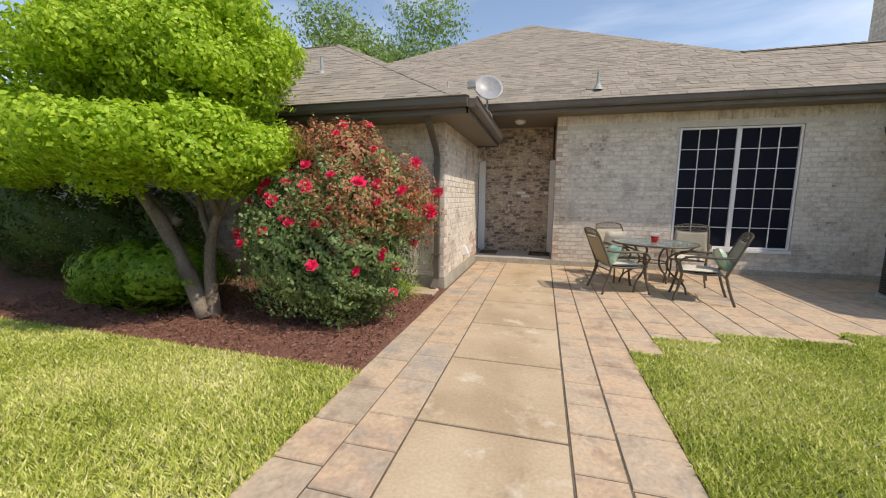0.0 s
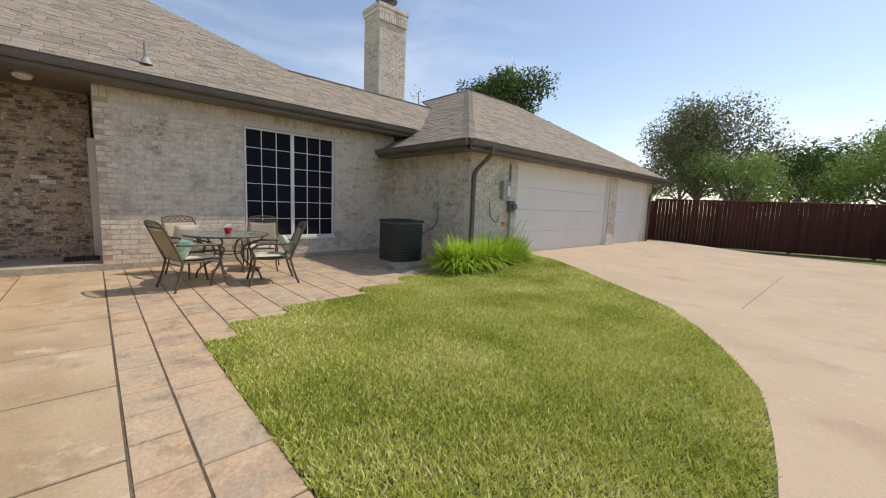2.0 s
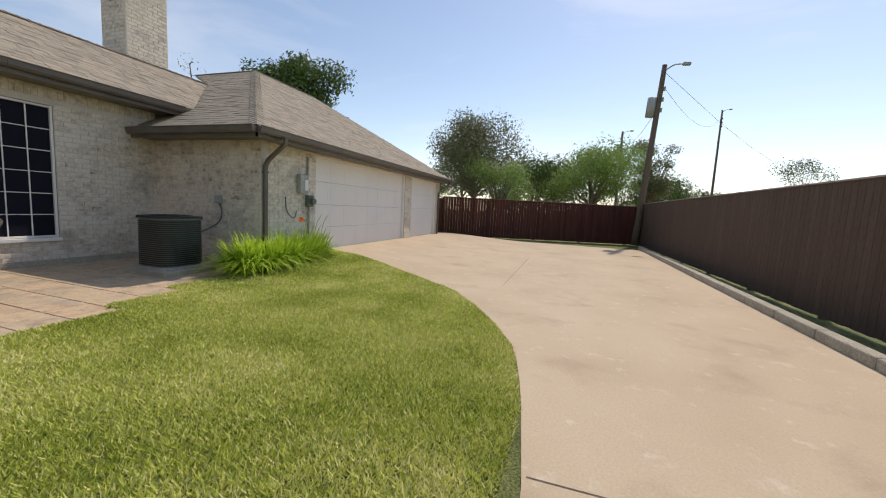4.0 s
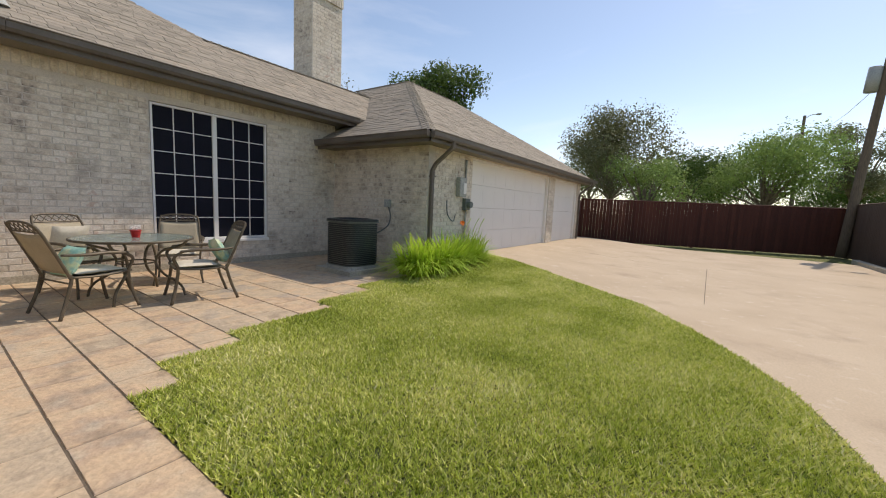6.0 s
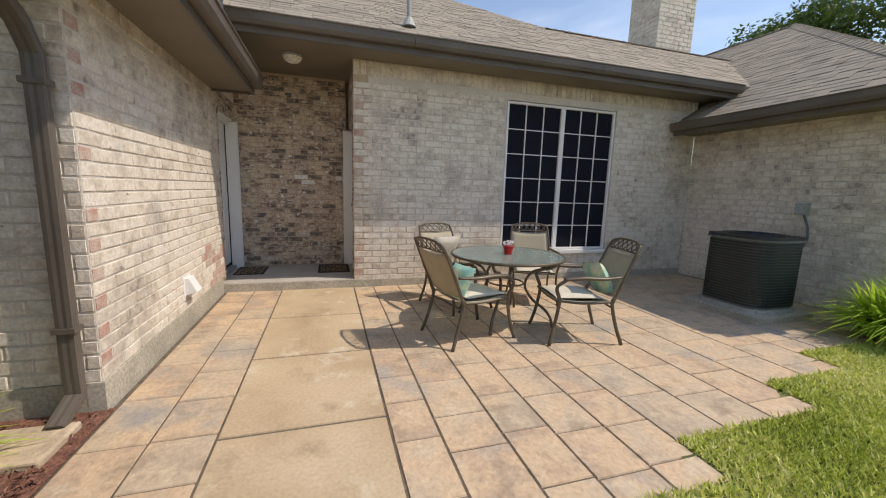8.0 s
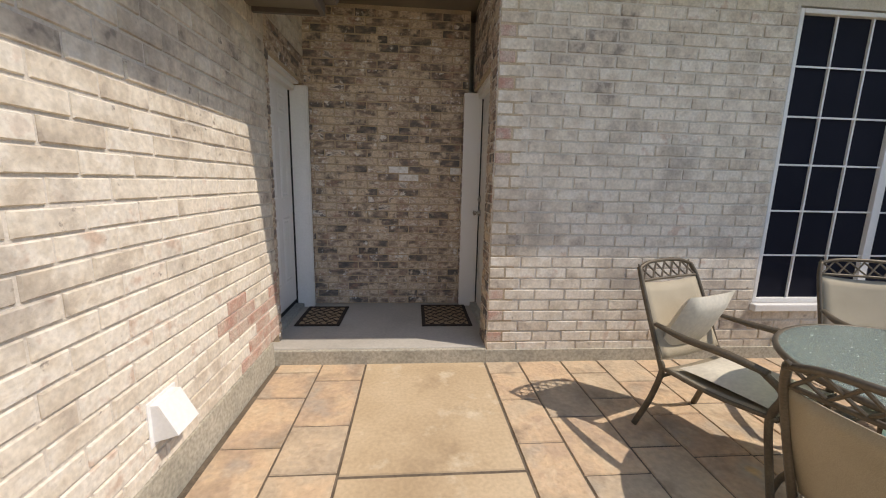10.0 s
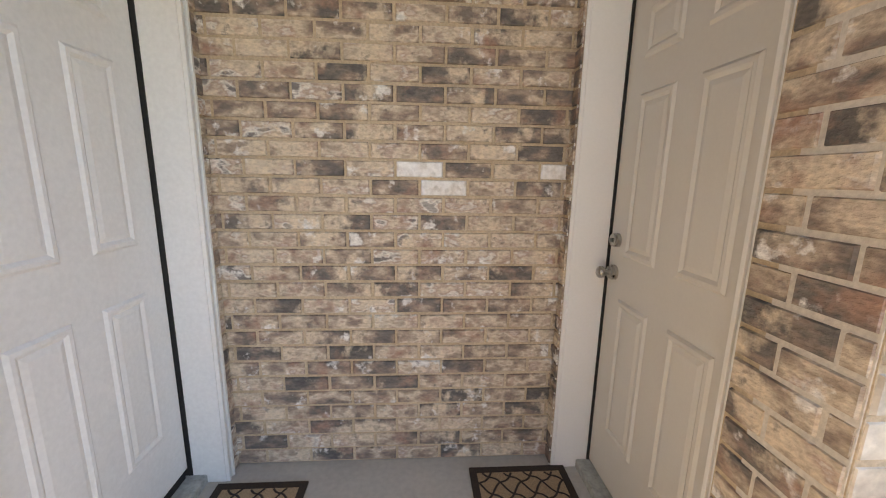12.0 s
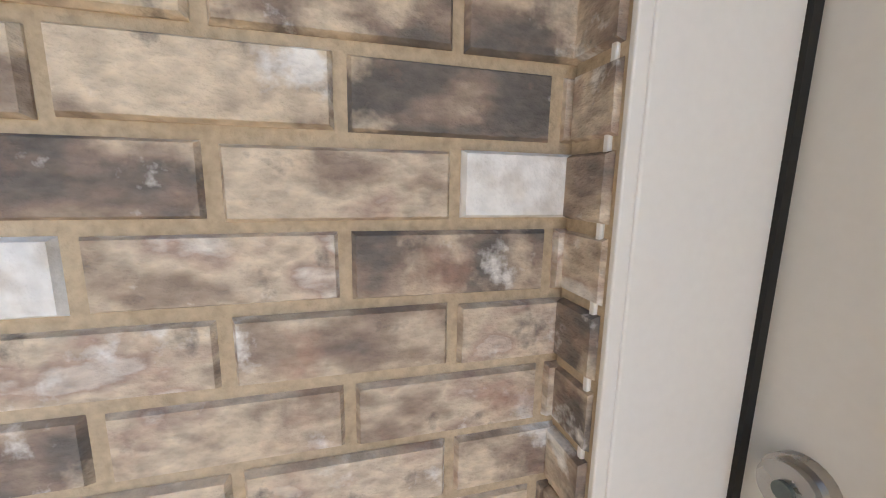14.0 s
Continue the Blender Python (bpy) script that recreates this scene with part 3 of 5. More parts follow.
def roof_face(roof, pts, near, limit=100, first=0.02):
    """One slope: a deck and its courses of shingles. pts begins with the two ends of the eave."""
    p = [Vector(q) for q in pts]
    u = (p[1] - p[0]).normalized()
    nrm = (p[1] - p[0]).cross(p[2] - p[0]).normalized()
    nrm = nrm if nrm.z > 0 else -nrm
    v = nrm.cross(u)
    if v.z < 0:
        v = -v
    flat = [((q - p[0]).dot(u), (q - p[0]).dot(v)) for q in p]
    bm = bmesh.new()
    a = [bm.verts.new(q + nrm * 0.0) for q in p]
    b = [bm.verts.new(q - nrm * 0.06) for q in p]
    bm.faces.new(a)
    bm.faces.new(b[::-1])
    for k in range(len(p)):
        bm.faces.new((a[k], b[k], b[(k + 1) % len(p)], a[(k + 1) % len(p)]))
    part("roof_slope", bm, M_SHINGLE, roof)
    ux = u.cross(v)
    m = Matrix((u, v, ux if ux.z > 0 else -ux)).transposed().to_4x4()
    rg = random.Random(str(pts[0]))
    items, row = [], first
    top = max(q[1] for q in flat)
    while row < top - 0.03:
        mid = row + 0.07
        cross = []
        for (x1, y1), (x2, y2) in zip(flat, flat[1:] + flat[:1]):
            if (y1 - mid) * (y2 - mid) < 0:
                cross.append(x1 + (x2 - x1) * (mid - y1) / (y2 - y1))
        cross.sort()
        for xa, xb in zip(cross[::2], cross[1::2]):
            x = xa - rg.uniform(0, 0.25)
            while x < xb:
                w = rg.choice((0.16, 0.24, 0.33))
                s, e = max(x, xa), min(x + w, xb)
                if e - s > 0.02:
                    c = p[0] + u * (s + e) / 2 + v * mid + nrm * rg.choice((0.006, 0.007, 0.011))
                    items.append((Matrix.Translation(c) @ m @ Matrix.Rotation(radians(-2.2), 4, "X"), (e - s - 0.004, 0.15, 0.01)))
                x += w
        row += 0.14
    walls_to_lay.append(("shingle", items, SHINGLE_UNIT, M_SHINGLE, roof, near, limit, {}))


def cap_line(roof, a, b, drop=0.41):
    """Folded cap shingles along a hip or ridge."""
    a, b = Vector(a), Vector(b)
    u = (b - a).normalized()
    side = Vector((u.y, -u.x, 0)).normalized()
    n = max(2, int((b - a).length / 0.16))
    step = (b - a).length / n
    rise = Vector((0, 0, 1))
    v, f = [], []
    for q, lift in ((0.0, 0.03), (step * 1.15, 0.016)):
        for w in (-0.13, 0.0, 0.13):
            for th in (0.0, -0.012):
                v.append(u * q + side * w + rise * (lift + th - abs(w) * drop))
    f = [(0, 2, 8, 6), (2, 4, 10, 8), (1, 7, 9, 3), (3, 9, 11, 5), (0, 6, 7, 1), (4, 5, 11, 10), (0, 1, 3, 2), (2, 3, 5, 4), (6, 8, 9, 7), (8, 10, 11, 9)]
    me = bpy.data.meshes.new("ridge_cap")
    me.from_pydata([tuple(p) for p in v], [], f)
    me.materials.append(M_SHINGLE)
    for k in range(n):
        ob = new("ridge_cap", me)
        ob.parent = roof
        ob.location = a + u * step * k


E1, E2 = 2.72, 3.30
roof_main = thing("roof_main", "hipped main roof of weathered brown-grey shingles", "roof")
PEAK, MB = (-0.75, 15.0, E2 + P1 * 7.55), (4.0, 9.8, E2 + P1 * 2.35)
roof_face(roof_main, [(-1.95, 7.56, E2), (6.75, 7.56, E2), (8.95, 9.8, MB[2]), MB, PEAK, (-5.4, 11.0, E2 + P1 * 3.55)], (1.5, 7.5, 3.3), 150)
raw("roof_back", [MB, (12, 9.8, MB[2]), (12, 19, 2.0), (6, 19, 3.0), PEAK], [(0, 3, 4), (0, 1, 2), (0, 2, 3)], M_SHINGLE, roof_main)
raw("roof_left", [PEAK, (-5.4, 11.0, E2 + P1 * 3.55), (-12, 19, 3.0), (6, 19, 3.0)], [(0, 1, 2), (0, 2, 3)], M_SHINGLE, roof_main)
cap_line(roof_main, MB, PEAK)
cap_line(roof_main, MB, (8.95, 9.8, MB[2]))
cap_line(roof_main, PEAK, (-5.4, 11.0, E2 + P1 * 3.55))

roof_wing = thing("roof_wing", "low hipped wing roof of weathered brown-grey shingles", "roof")
LP = (-5.16, 8.7, E1 + 0.605 * 4.1)
roof_face(roof_wing, [(-12.4, 4.6, E1), (-1.06, 4.6, E1), LP, (-12.4, 8.7, LP[2])], (-2.5, 4.7, 2.8), 150)
roof_face(roof_wing, [(-1.06, 4.6, E1), (-1.06, 8.0, E1), (-1.93, 8.0, E1 + 0.58 * 0.87), (-1.95, 7.56, E2), (-5.05, 10.6, LP[2]), LP], (-1.5, 6, 3), 100)
raw("roof_back", [(-12.4, 8.7, LP[2]), LP, (-5.05, 10.6, LP[2]), (-12.4, 14, 3.0)], [(0, 1, 2, 3)], M_SHINGLE, roof_wing)
cap_line(roof_wing, (-1.06, 4.6, E1), LP)
cap_line(roof_wing, LP, (-12.4, 8.7, LP[2]))

roof_garage = thing("roof_garage", "hipped garage roof of weathered brown-grey shingles", "roof")
E3 = 2.70
GP, GR = (10.33, 9.38, E3 + P2 * 4.6), (13.2, 9.38, E3 + P2 * 4.6)
roof_face(roof_garage, [(5.72, 4.78, E3), (17.8, 4.78, E3), GR, GP], (7.0, 4.8, 2.7), 100)
roof_face(roof_garage, [(5.72, 8.07, E3), (5.72, 4.78, E3), GP, (10.33, 12.0, GP[2]), (8.95, 9.8, E3 + P2 * 3.23), (6.84, 8.07, E3 + P2 * 1.12)], (6, 5.5, 3), 100)
raw("roof_back", [GP, GR, (17.8, 12.0, E3), (10.33, 12.0, GP[2])], [(0, 1, 2, 3)], M_SHINGLE, roof_garage)
raw("roof_end", [(17.8, 4.78, E3), (17.8, 12.0, E3), GR], [(0, 1, 2)], M_SHINGLE, roof_garage)
cap_line(roof_garage, (5.72, 4.78, E3), GP)
cap_line(roof_garage, GP, GR)
cap_line(roof_garage, GP, (10.33, 12.0, GP[2]))


def gutter(name, a, b, out, z, label):
    """A fascia board, an open gutter on it and a soffit behind, from a to b; out: the way it looks."""
    a, b, out = Vector((*a, z)), Vector((*b, z)), Vector((*out, 0))
    t = thing(name, label, "gutter")
    fas = [(-0.03, 0.02), (-0.03, -0.2), (0.0, -0.2), (0.0, 0.02)]
    prof = [(0.002, -0.13), (0.075, -0.13), (0.1, -0.09), (0.105, -0.02), (0.12, -0.01), (0.12, 0.0), (0.1, 0.0), (0.09, -0.02), (0.01, -0.02), (0.002, -0.03)]
    n = max(1, round((b - a).length / 3.0))
    u = (b - a) / n
    for k in range(n):
        for nm, shape, gap in (("fascia_board", fas, 0.0), ("gutter_channel", prof, 0.001)):
            bm = bmesh.new()
            p, q = a + u * (k + gap), a + u * (k + 1 - gap)
            ring = [[bm.verts.new(e + out * x + Vector((0, 0, zz))) for x, zz in shape] for e in (p, q)]
            m = len(shape)
            for i in range(m):
                bm.faces.new((ring[0][i], ring[0][(i + 1) % m], ring[1][(i + 1) % m], ring[1][i]))
            bm.faces.new(ring[0])
            bm.faces.new(ring[1][::-1])
            bmesh.ops.recalc_face_normals(bm, faces=bm.faces)
            part(nm, bm, M_TRIM, t)
    return t


GL = "dark brown metal gutter and fascia under the shingles"
gutter("gutter", (-1.9, 7.575), (6.45, 7.575), (0, -1), E2, GL)
gutter("gutter", (-12.4, 4.57), (-1.03, 4.57), (0, -1), E1, GL)
gutter("gutter", (-1.03, 4.57), (-1.03, 8.0), (1, 0), E1, GL)
gutter("gutter", (5.69, 4.75), (17.8, 4.75), (0, -1), E3, GL)
gutter("gutter", (5.69, 8.05), (5.69, 4.75), (-1, 0), E3, GL)
part("gutter_end", boxed((-1.5, 7.98, E1 - 0.2), (-1.06, 8.01, E1 + 0.2)), M_TRIM, label="brown end board of the wing eave", kind="structure")
part("soffit", boxed((-1.53, 4.6, E1 - 0.17), (-1.06, 7.98, E1 - 0.15)), M_SOFFIT, label="taupe soffit under the wing eave", kind="structure")
part("soffit", boxed((-12.4, 4.6, E1 - 0.17), (-1.535, 5.3, E1 - 0.15)), M_SOFFIT, label="taupe soffit under the wing eave", kind="structure")
part("soffit", boxed((5.72, 4.78, E3 - 0.17), (6.2, 8.07, E3 - 0.15)), M_SOFFIT, label="taupe soffit under the garage eave", kind="structure")
part("soffit", boxed((6.202, 4.78, E3 - 0.17), (17.8, 5.2, E3 - 0.15)), M_SOFFIT, label="taupe soffit under the garage eave", kind="structure")


def downpipe(x, y, z_top, out, foot, label):
    t = thing("downpipe", label, "downpipe", (x, y, 0))
    ox, oy = out
    bm = bmesh.new()
    pts = [(ox * 0.5, oy * 0.5, z_top), (ox * 0.48, oy * 0.48, z_top - 0.12), (ox * 0.08, oy * 0.08, z_top - 0.42), (0, 0, z_top - 0.55), (0, 0, 0.3), (0, 0, 0.16), (foot[0], foot[1], 0.05)]
    w = 0.04
    path = [Vector(p) for p in pts]
    rings = []
    for i, c in enumerate(path):
        tan = (path[min(i + 1, len(path) - 1)] - path[max(i - 1, 0)]).normalized()
        s = Vector((1, 0, 0)) if abs(oy) > abs(ox) else Vector((0, 1, 0))
        up = s.cross(tan).normalized()
        ring = []
        for ang in range(16):
            a = ang * math.tau / 16
            q = 1 / max(abs(math.cos(a)), abs(math.sin(a)))
            rib = 1.0 if ang % 2 else 0.92
            ring.append(bm.verts.new(c + s * math.cos(a) * q * w * rib * 1.1 + up * math.sin(a) * q * w * rib * 0.8))
        rings.append(ring)
    for a, b in zip(rings, rings[1:]):
        for k in range(16):
            bm.faces.new((a[k], a[(k + 1) % 16], b[(k + 1) % 16], b[k]))
    bm.faces.new(rings[-1])
    bmesh.ops.recalc_face_normals(bm, faces=bm.faces)
    part("pipe", bm, M_TRIM, t)
    for z in (0.55, 1.9):
        part("strap", boxed((-0.055, -0.045, z), (0.055, 0.045, z + 0.03)), M_TRIM, t)
    return t


downpipe(-1.62, 5.2, E1 - 0.12, (0, -1), (-0.02, -0.16), "ribbed brown downpipe at the wall corner")
downpipe(6.28, 5.12, E3 - 0.12, (0, -1), (0, -0.1), "ribbed brown downpipe at the garage corner")
downpipe(16.85, 5.12, E3 - 0.12, (0, -1), (0, -0.1), "brown downpipe at the far garage corner")

# ---- windows and doors ----
def window(name, x0, x1, z0, z1, y, cols, rows, label):
    w = tagged(new(name), label, kind="structure")
    t = 0.035
    for nm, a, b in (("window_frame", (x0, z0), (x0 + t, z1)), ("window_frame", (x1 - t, z0), (x1, z1)), ("window_frame", (x0 + t, z1 - t), (x1 - t, z1)),
                     ("window_frame", (x0 + t, z0), (x1 - t, z0 + t))):
        part(nm, boxed((a[0], y - 0.02, a[1]), (b[0], y + 0.05, b[1]), 0.004), M_WHITE, w)
    xm = (x0 + x1) / 2
    part("mullion", boxed((xm - 0.038, y - 0.015, z0 + t), (xm + 0.038, y + 0.05, z1 - t), 0.004), M_WHITE, w)
    for a, b in ((x0 + t, xm - 0.038), (xm + 0.038, x1 - t)):
        part("screen", boxed((a, y + 0.02, z0 + t), (b, y + 0.03, z1 - t)), M_SCREEN, w)
        for k in range(1, cols):
            x = a + (b - a) * k / cols
            part("muntin", boxed((x - 0.007, y + 0.002, z0 + t), (x + 0.007, y + 0.0195, z1 - t)), M_WHITE, w)
        for k in range(1, rows):
            z = z0 + t + (z1 - z0 - 2 * t) * k / rows
            part("muntin", boxed((a, y - 0.001, z - 0.007), (b, y + 0.0015, z + 0.007)), M_WHITE, w)
    return w


win1 = window("window_1", 2.46, 4.45, 0.50, 2.805, 8.10, 3, 6, "tall white-framed window with grid bars over dark solar screens")
part("window_sill", boxed((2.44, 8.02, 0.435), (4.47, 8.2, 0.495), 0.006), M_WHITE, win1)
window("window_2", -4.4, -3.1, 0.9, 2.3, 5.34, 2, 3, "dark window behind the rose bush")

DS = 2.115


def panel_door(name, label, axis_x, y0, y1, z0, face, mat):
    """A six-panel door in a wall that runs along y; face: +1 when it looks to +x."""
    d = tagged(new(name), label, kind="structure")
    s = face
    x = axis_x
    z1 = z0 + DS
    body = boxed((min(x, x - s * 0.044), y0, z0), (max(x, x - s * 0.044), y1, z1), 0.002)
    part("door_leaf", body, mat, d)
    w = y1 - y0
    st = 0.113
    pw = (w - 3 * st) / 2
    for (za, zb) in ((0.24, 0.87), (1.055, 1.695), (1.82, 2.0)):
        for k in range(2):
            a = y0 + st + k * (pw + st)
            bm = bmesh.new()
            lv = [(0.0, 0.001), (0.010, 0.009), (0.022, 0.009), (0.034, 0.002), (0.052, 0.007), (0.058, 0.007)]
            rings = []
            for ins, dep in lv:
                rings.append([bm.verts.new((x + s * dep, yy, zz)) for yy, zz in ((a + ins, z0 + za + ins), (a + pw - ins, z0 + za + ins), (a + pw - ins, z0 + zb - ins), (a + ins, z0 + zb - ins))])
            for r1, r2 in zip(rings, rings[1:]):
                for q in range(4):
                    bm.faces.new((r1[q], r1[(q + 1) % 4], r2[(q + 1) % 4], r2[q]))
            bm.faces.new(rings[-1])
            bmesh.ops.recalc_face_normals(bm, faces=bm.faces)
            part("door_panel", bm, mat, d)
    return d


def casing(parent, x_far, x_near, x_door, ya, yb, z0, z1, s, mat, jw=0.05):
    """Jambs from the brick face back to the door, with a stepped moulding."""
    lo = lambda a, b: (min(a, b), max(a, b))
    for y0, y1, side, x_wall in ((ya, ya + 0.05, 1, x_near), (yb - jw, yb, -1, x_far)):
        q = jw / 0.05 if side == -1 else 1.0
        a, b = lo(x_wall + s * 0.004, x_door - s * 0.05)
        part("jamb", boxed((a, y0, z0), (b, y1, z1), 0.003), mat, parent)
        for k, (dx, inn) in enumerate(((0.022, 0.0), (0.014, 0.018), (0.020, 0.034))):
            yy0 = y0 + inn if side == 1 else y1 - (inn + 0.014) * q
            a, b = lo(x_wall + s * 0.004, x_wall + s * dx)
            part("moulding", boxed((a, yy0, z0), (b, yy0 + 0.014 * q, z1), 0.002), mat, parent)
        g0 = y1 if side == 1 else y0 - 0.006
        a, b = lo(x_door - s * 0.03, x_door + s * 0.012)
        part("weatherstrip", boxed((a, g0, z0), (b, g0 + 0.006, z1 - 0.05)), M_GASKET, parent)
    x_wall = x_near
    a, b = lo(x_wall + s * 0.004, x_door - s * 0.05)
    part("jamb", boxed((a, ya + 0.05, z1 - 0.05), (b, yb - jw, z1), 0.003), mat, parent)
    a, b = lo(x_wall + s * 0.02, x_door - s * 0.05)
    part("threshold", boxed((a, ya + 0.05, z0), (b, yb - jw, z0 + 0.045), 0.006), M_METER, parent)


door1 = panel_door("door_1", "closed off-white six-panel door with satin nickel knob and deadbolt", 0.262, 8.381, 9.143, 0.17, -1, M_DOOR)
casing(door1, 0.091, 0.215, 0.262, 8.345, 9.1755, 0.12, 2.335, -1, M_JAMB, 0.029)
door2 = panel_door("door_2", "closed white panel door in a white painted frame", -1.64, 8.37, 9.105, 0.215, 1, M_WHITE)
part("door_sweep", boxed((-1.67, 8.37, 0.165), (-1.65, 9.1, 0.214)), M_GASKET, door2)
casing(door2, -1.487, -1.585, -1.64, 8.285, 9.171, 0.12, 2.335, 1, M_WHITE)
part("wall_filler", boxed((0.2, 8.25, 2.336), (0.36, 9.2, 2.36)), M_JAMB, label="cream board above the door", kind="structure")
part("wall_filler", boxed((-1.7, 8.22, 2.336), (-1.53, 9.09, 2.36)), M_WHITE, label="white board above the door", kind="structure")


def lock(parent, name, y, z, r, knob):
    x = 0.262
    bm = bmesh.new()
    disc(bm, (x - 0.007, y, z), r, 0.014, 28, r * 1.0, "x")
    disc(bm, (x - 0.018, y, z), r * 0.86, 0.014, 28, r * 0.75, "x")
    ob = part(name, bm, M_NICKEL, parent, "satin nickel " + name.replace("_", " "), smooth=False)
    if knob:
        bm = bmesh.new()
        prof = [(0.024, 0.012), (0.04, 0.011), (0.046, 0.018), (0.054, 0.025), (0.066, 0.027), (0.074, 0.023), (0.077, 0.014)]
        rings = [[bm.verts.new((x - d, y + math.cos(a) * q, z + math.sin(a) * q)) for a in (k * math.tau / 24 for k in range(24))] for d, q in prof]
        for a, b in zip(rings, rings[1:]):
            for k in range(24):
                bm.faces.new((a[k], a[(k + 1) % 24], b[(k + 1) % 24], b[k]))
        bm.faces.new(rings[-1])
        bmesh.ops.recalc_face_normals(bm, faces=bm.faces)
        part("knob", bm, M_NICKEL, ob, smooth=True)
    else:
        part("key_slot", disc(bmesh.new(), (x - 0.027, y, z), r * 0.3, 0.006, 16, None, "x"), M_METERD, ob)


lock(door1, "deadbolt", 9.088, 1.285, 0.031, False)
lock(door1, "door_knob", 9.088, 1.143, 0.033, True)


def garage_door(name, x0, x1, rows, colsn, label):
    d = tagged(new(name), label, kind="structure")
    z0, z1, y = 0.16, 2.46, 5.3
    h = (z1 - z0) / rows
    for r in range(rows):
        part("door_section", boxed((x0, y, z0 + r * h + 0.004), (x1, y + 0.05, z0 + (r + 1) * h - 0.002), 0.004), M_GDOOR, d)
        w = (x1 - x0) / colsn
        for c in range(colsn):
            part("door_panel", boxed((x0 + c * w + 0.06, y - 0.003, z0 + r * h + 0.08), (x0 + (c + 1) * w - 0.06, y - 0.001, z0 + (r + 1) * h - 0.08), 0.002), M_GDOOR, d)
    for a, b in (((x0 - 0.06, 5.21, 0.0), (x0, 5.35, z1 + 0.05)), ((x1, 5.21, 0.0), (x1 + 0.06, 5.35, z1 + 0.05)), ((x0, 5.21, z1), (x1, 5.35, z1 + 0.05))):
        part("door_frame", boxed(a, b, 0.004), M_WHITE, d)
    return d


garage_door("garage_door_1", 8.01, 13.16, 4, 8, "closed wide pale garage door with raised panels")
garage_door("garage_door_2", 13.89, 16.57, 4, 4, "closed narrow pale garage door with raised panels")


# ---- chimney, vents, dish ----
chim = brick_wall("wall_chimney", (6.78, 9.8), (1, 0), 1.0, 4.0, 7.12, [], mat=M_BRICK, limit=100, thick=0.86)
brick_wall("wall_chimney_side", (6.772, 10.66), (0, -1), 0.86, 4.0, 7.12, [], mat=M_BRICK, limit=80, thick=0.1)
t = thing("chimney_top", "corbelled brick chimney top with dark metal spark arrestor", "chimney")
for k in range(2):
    part("cap_course", boxed((6.74 - 0.02 * k, 9.77 - 0.02 * k, 7.121 + k * 0.12), (7.82 + 0.02 * k, 10.7 + 0.02 * k, 7.24 + k * 0.12), 0.008), M_BRICK, t)
for k in range(12):
    part("soldier_brick", boxed((6.74 + k * 0.088, 9.745, 6.85), (6.74 + k * 0.088 + 0.078, 9.79, 7.09), 0.006), M_BRICK, t)
part("arrestor", disc(bmesh.new(), (7.28, 10.2, 7.5), 0.2, 0.34, 16), M_METERD, t)
part("cap_plate", disc(bmesh.new(), (7.28, 10.2, 7.7), 0.34, 0.07, 20, 0.12), M_METERD, t)
part("flashing", boxed((6.68, 9.72, 4.3), (7.88, 9.785, 4.66)), M_METERD, t)


def vent(x, y, z, h):
    t = thing("vent_pipe", "grey metal roof vent pipe with a lead boot", "vent pipe", (x, y, z), "roof vent pipes")
    part("boot", disc(bmesh.new(), (0, 0, 0.02), 0.1, 0.12, 16, 0.04), M_METER, t)
    part("pipe", disc(bmesh.new(), (0, 0, h / 2), 0.028, h, 14), M_METER, t)


vent(0.9, 8.0, 3.62, 0.32)
vent(-4.2, 6.3, E1 + 0.58 * 1.7, 0.32)
vent(-2.35, 8.7, 3.95, 0.2)

dish = thing("satellite_dish", "grey satellite dish on a bracket above the wing gutter", "satellite dish", (-1.22, 7.3, 2.88))
bm = bmesh.new()
tilt = Matrix.Translation((0.05, -0.1, 0.62)) @ Euler((radians(62), 0, radians(18))).to_matrix().to_4x4()
rings = []
for k, q in enumerate((0.0001, 0.08, 0.16, 0.23, 0.27, 0.275)):
    rings.append([bm.verts.new(tilt @ Vector((math.cos(a) * q, math.sin(a) * q * 1.08, q * q * 1.1 - (0.02 if k == 5 else 0)))) for a in (j * math.tau / 28 for j in range(28))])
for a, b in zip(rings, rings[1:]):
    for k in range(28):
        bm.faces.new((a[k], a[(k + 1) % 28], b[(k + 1) % 28], b[k]))
part("reflector", bm, M_DISH, dish, smooth=True)
part("mast", tube(bmesh.new(), [(0, 0, 0), (0.02, 0, 0.25), (0.03, -0.02, 0.5), (0.05, -0.08, 0.6)], 0.02), M_DISH, dish, smooth=True)
part("feed_arm", tube(bmesh.new(), [(0.05, -0.1, 0.42), (-0.1, -0.35, 0.5), (-0.2, -0.42, 0.62)], 0.014), M_DISH, dish, smooth=True)
part("receiver", boxed((-0.29, -0.46, 0.58), (-0.13, -0.38, 0.72), 0.015), M_DISH, dish)
part("cable", tube(bmesh.new(), [(0.02, 0.0, 0.3), (0.12, 0.0, 0.15), (0.1, 0.05, -0.05)], 0.005), M_WHITE, dish)

lamp = thing("ceiling_lamp", "round porch ceiling lamp with frosted glass shade, unlit", "ceiling lamp", (-0.6, 8.25, 3.12))
part("base", disc(bmesh.new(), (0, 0, -0.015), 0.13, 0.03, 28), M_METER, lamp)
bm = bmesh.new()
bmesh.ops.create_uvsphere(bm, u_segments=24, v_segments=10, radius=0.12, matrix=Matrix.Translation((0, 0, -0.03)) @ Matrix.Diagonal((1, 1, 0.6, 1)))
part("shade", bm, M_GLASSD, lamp, smooth=True)

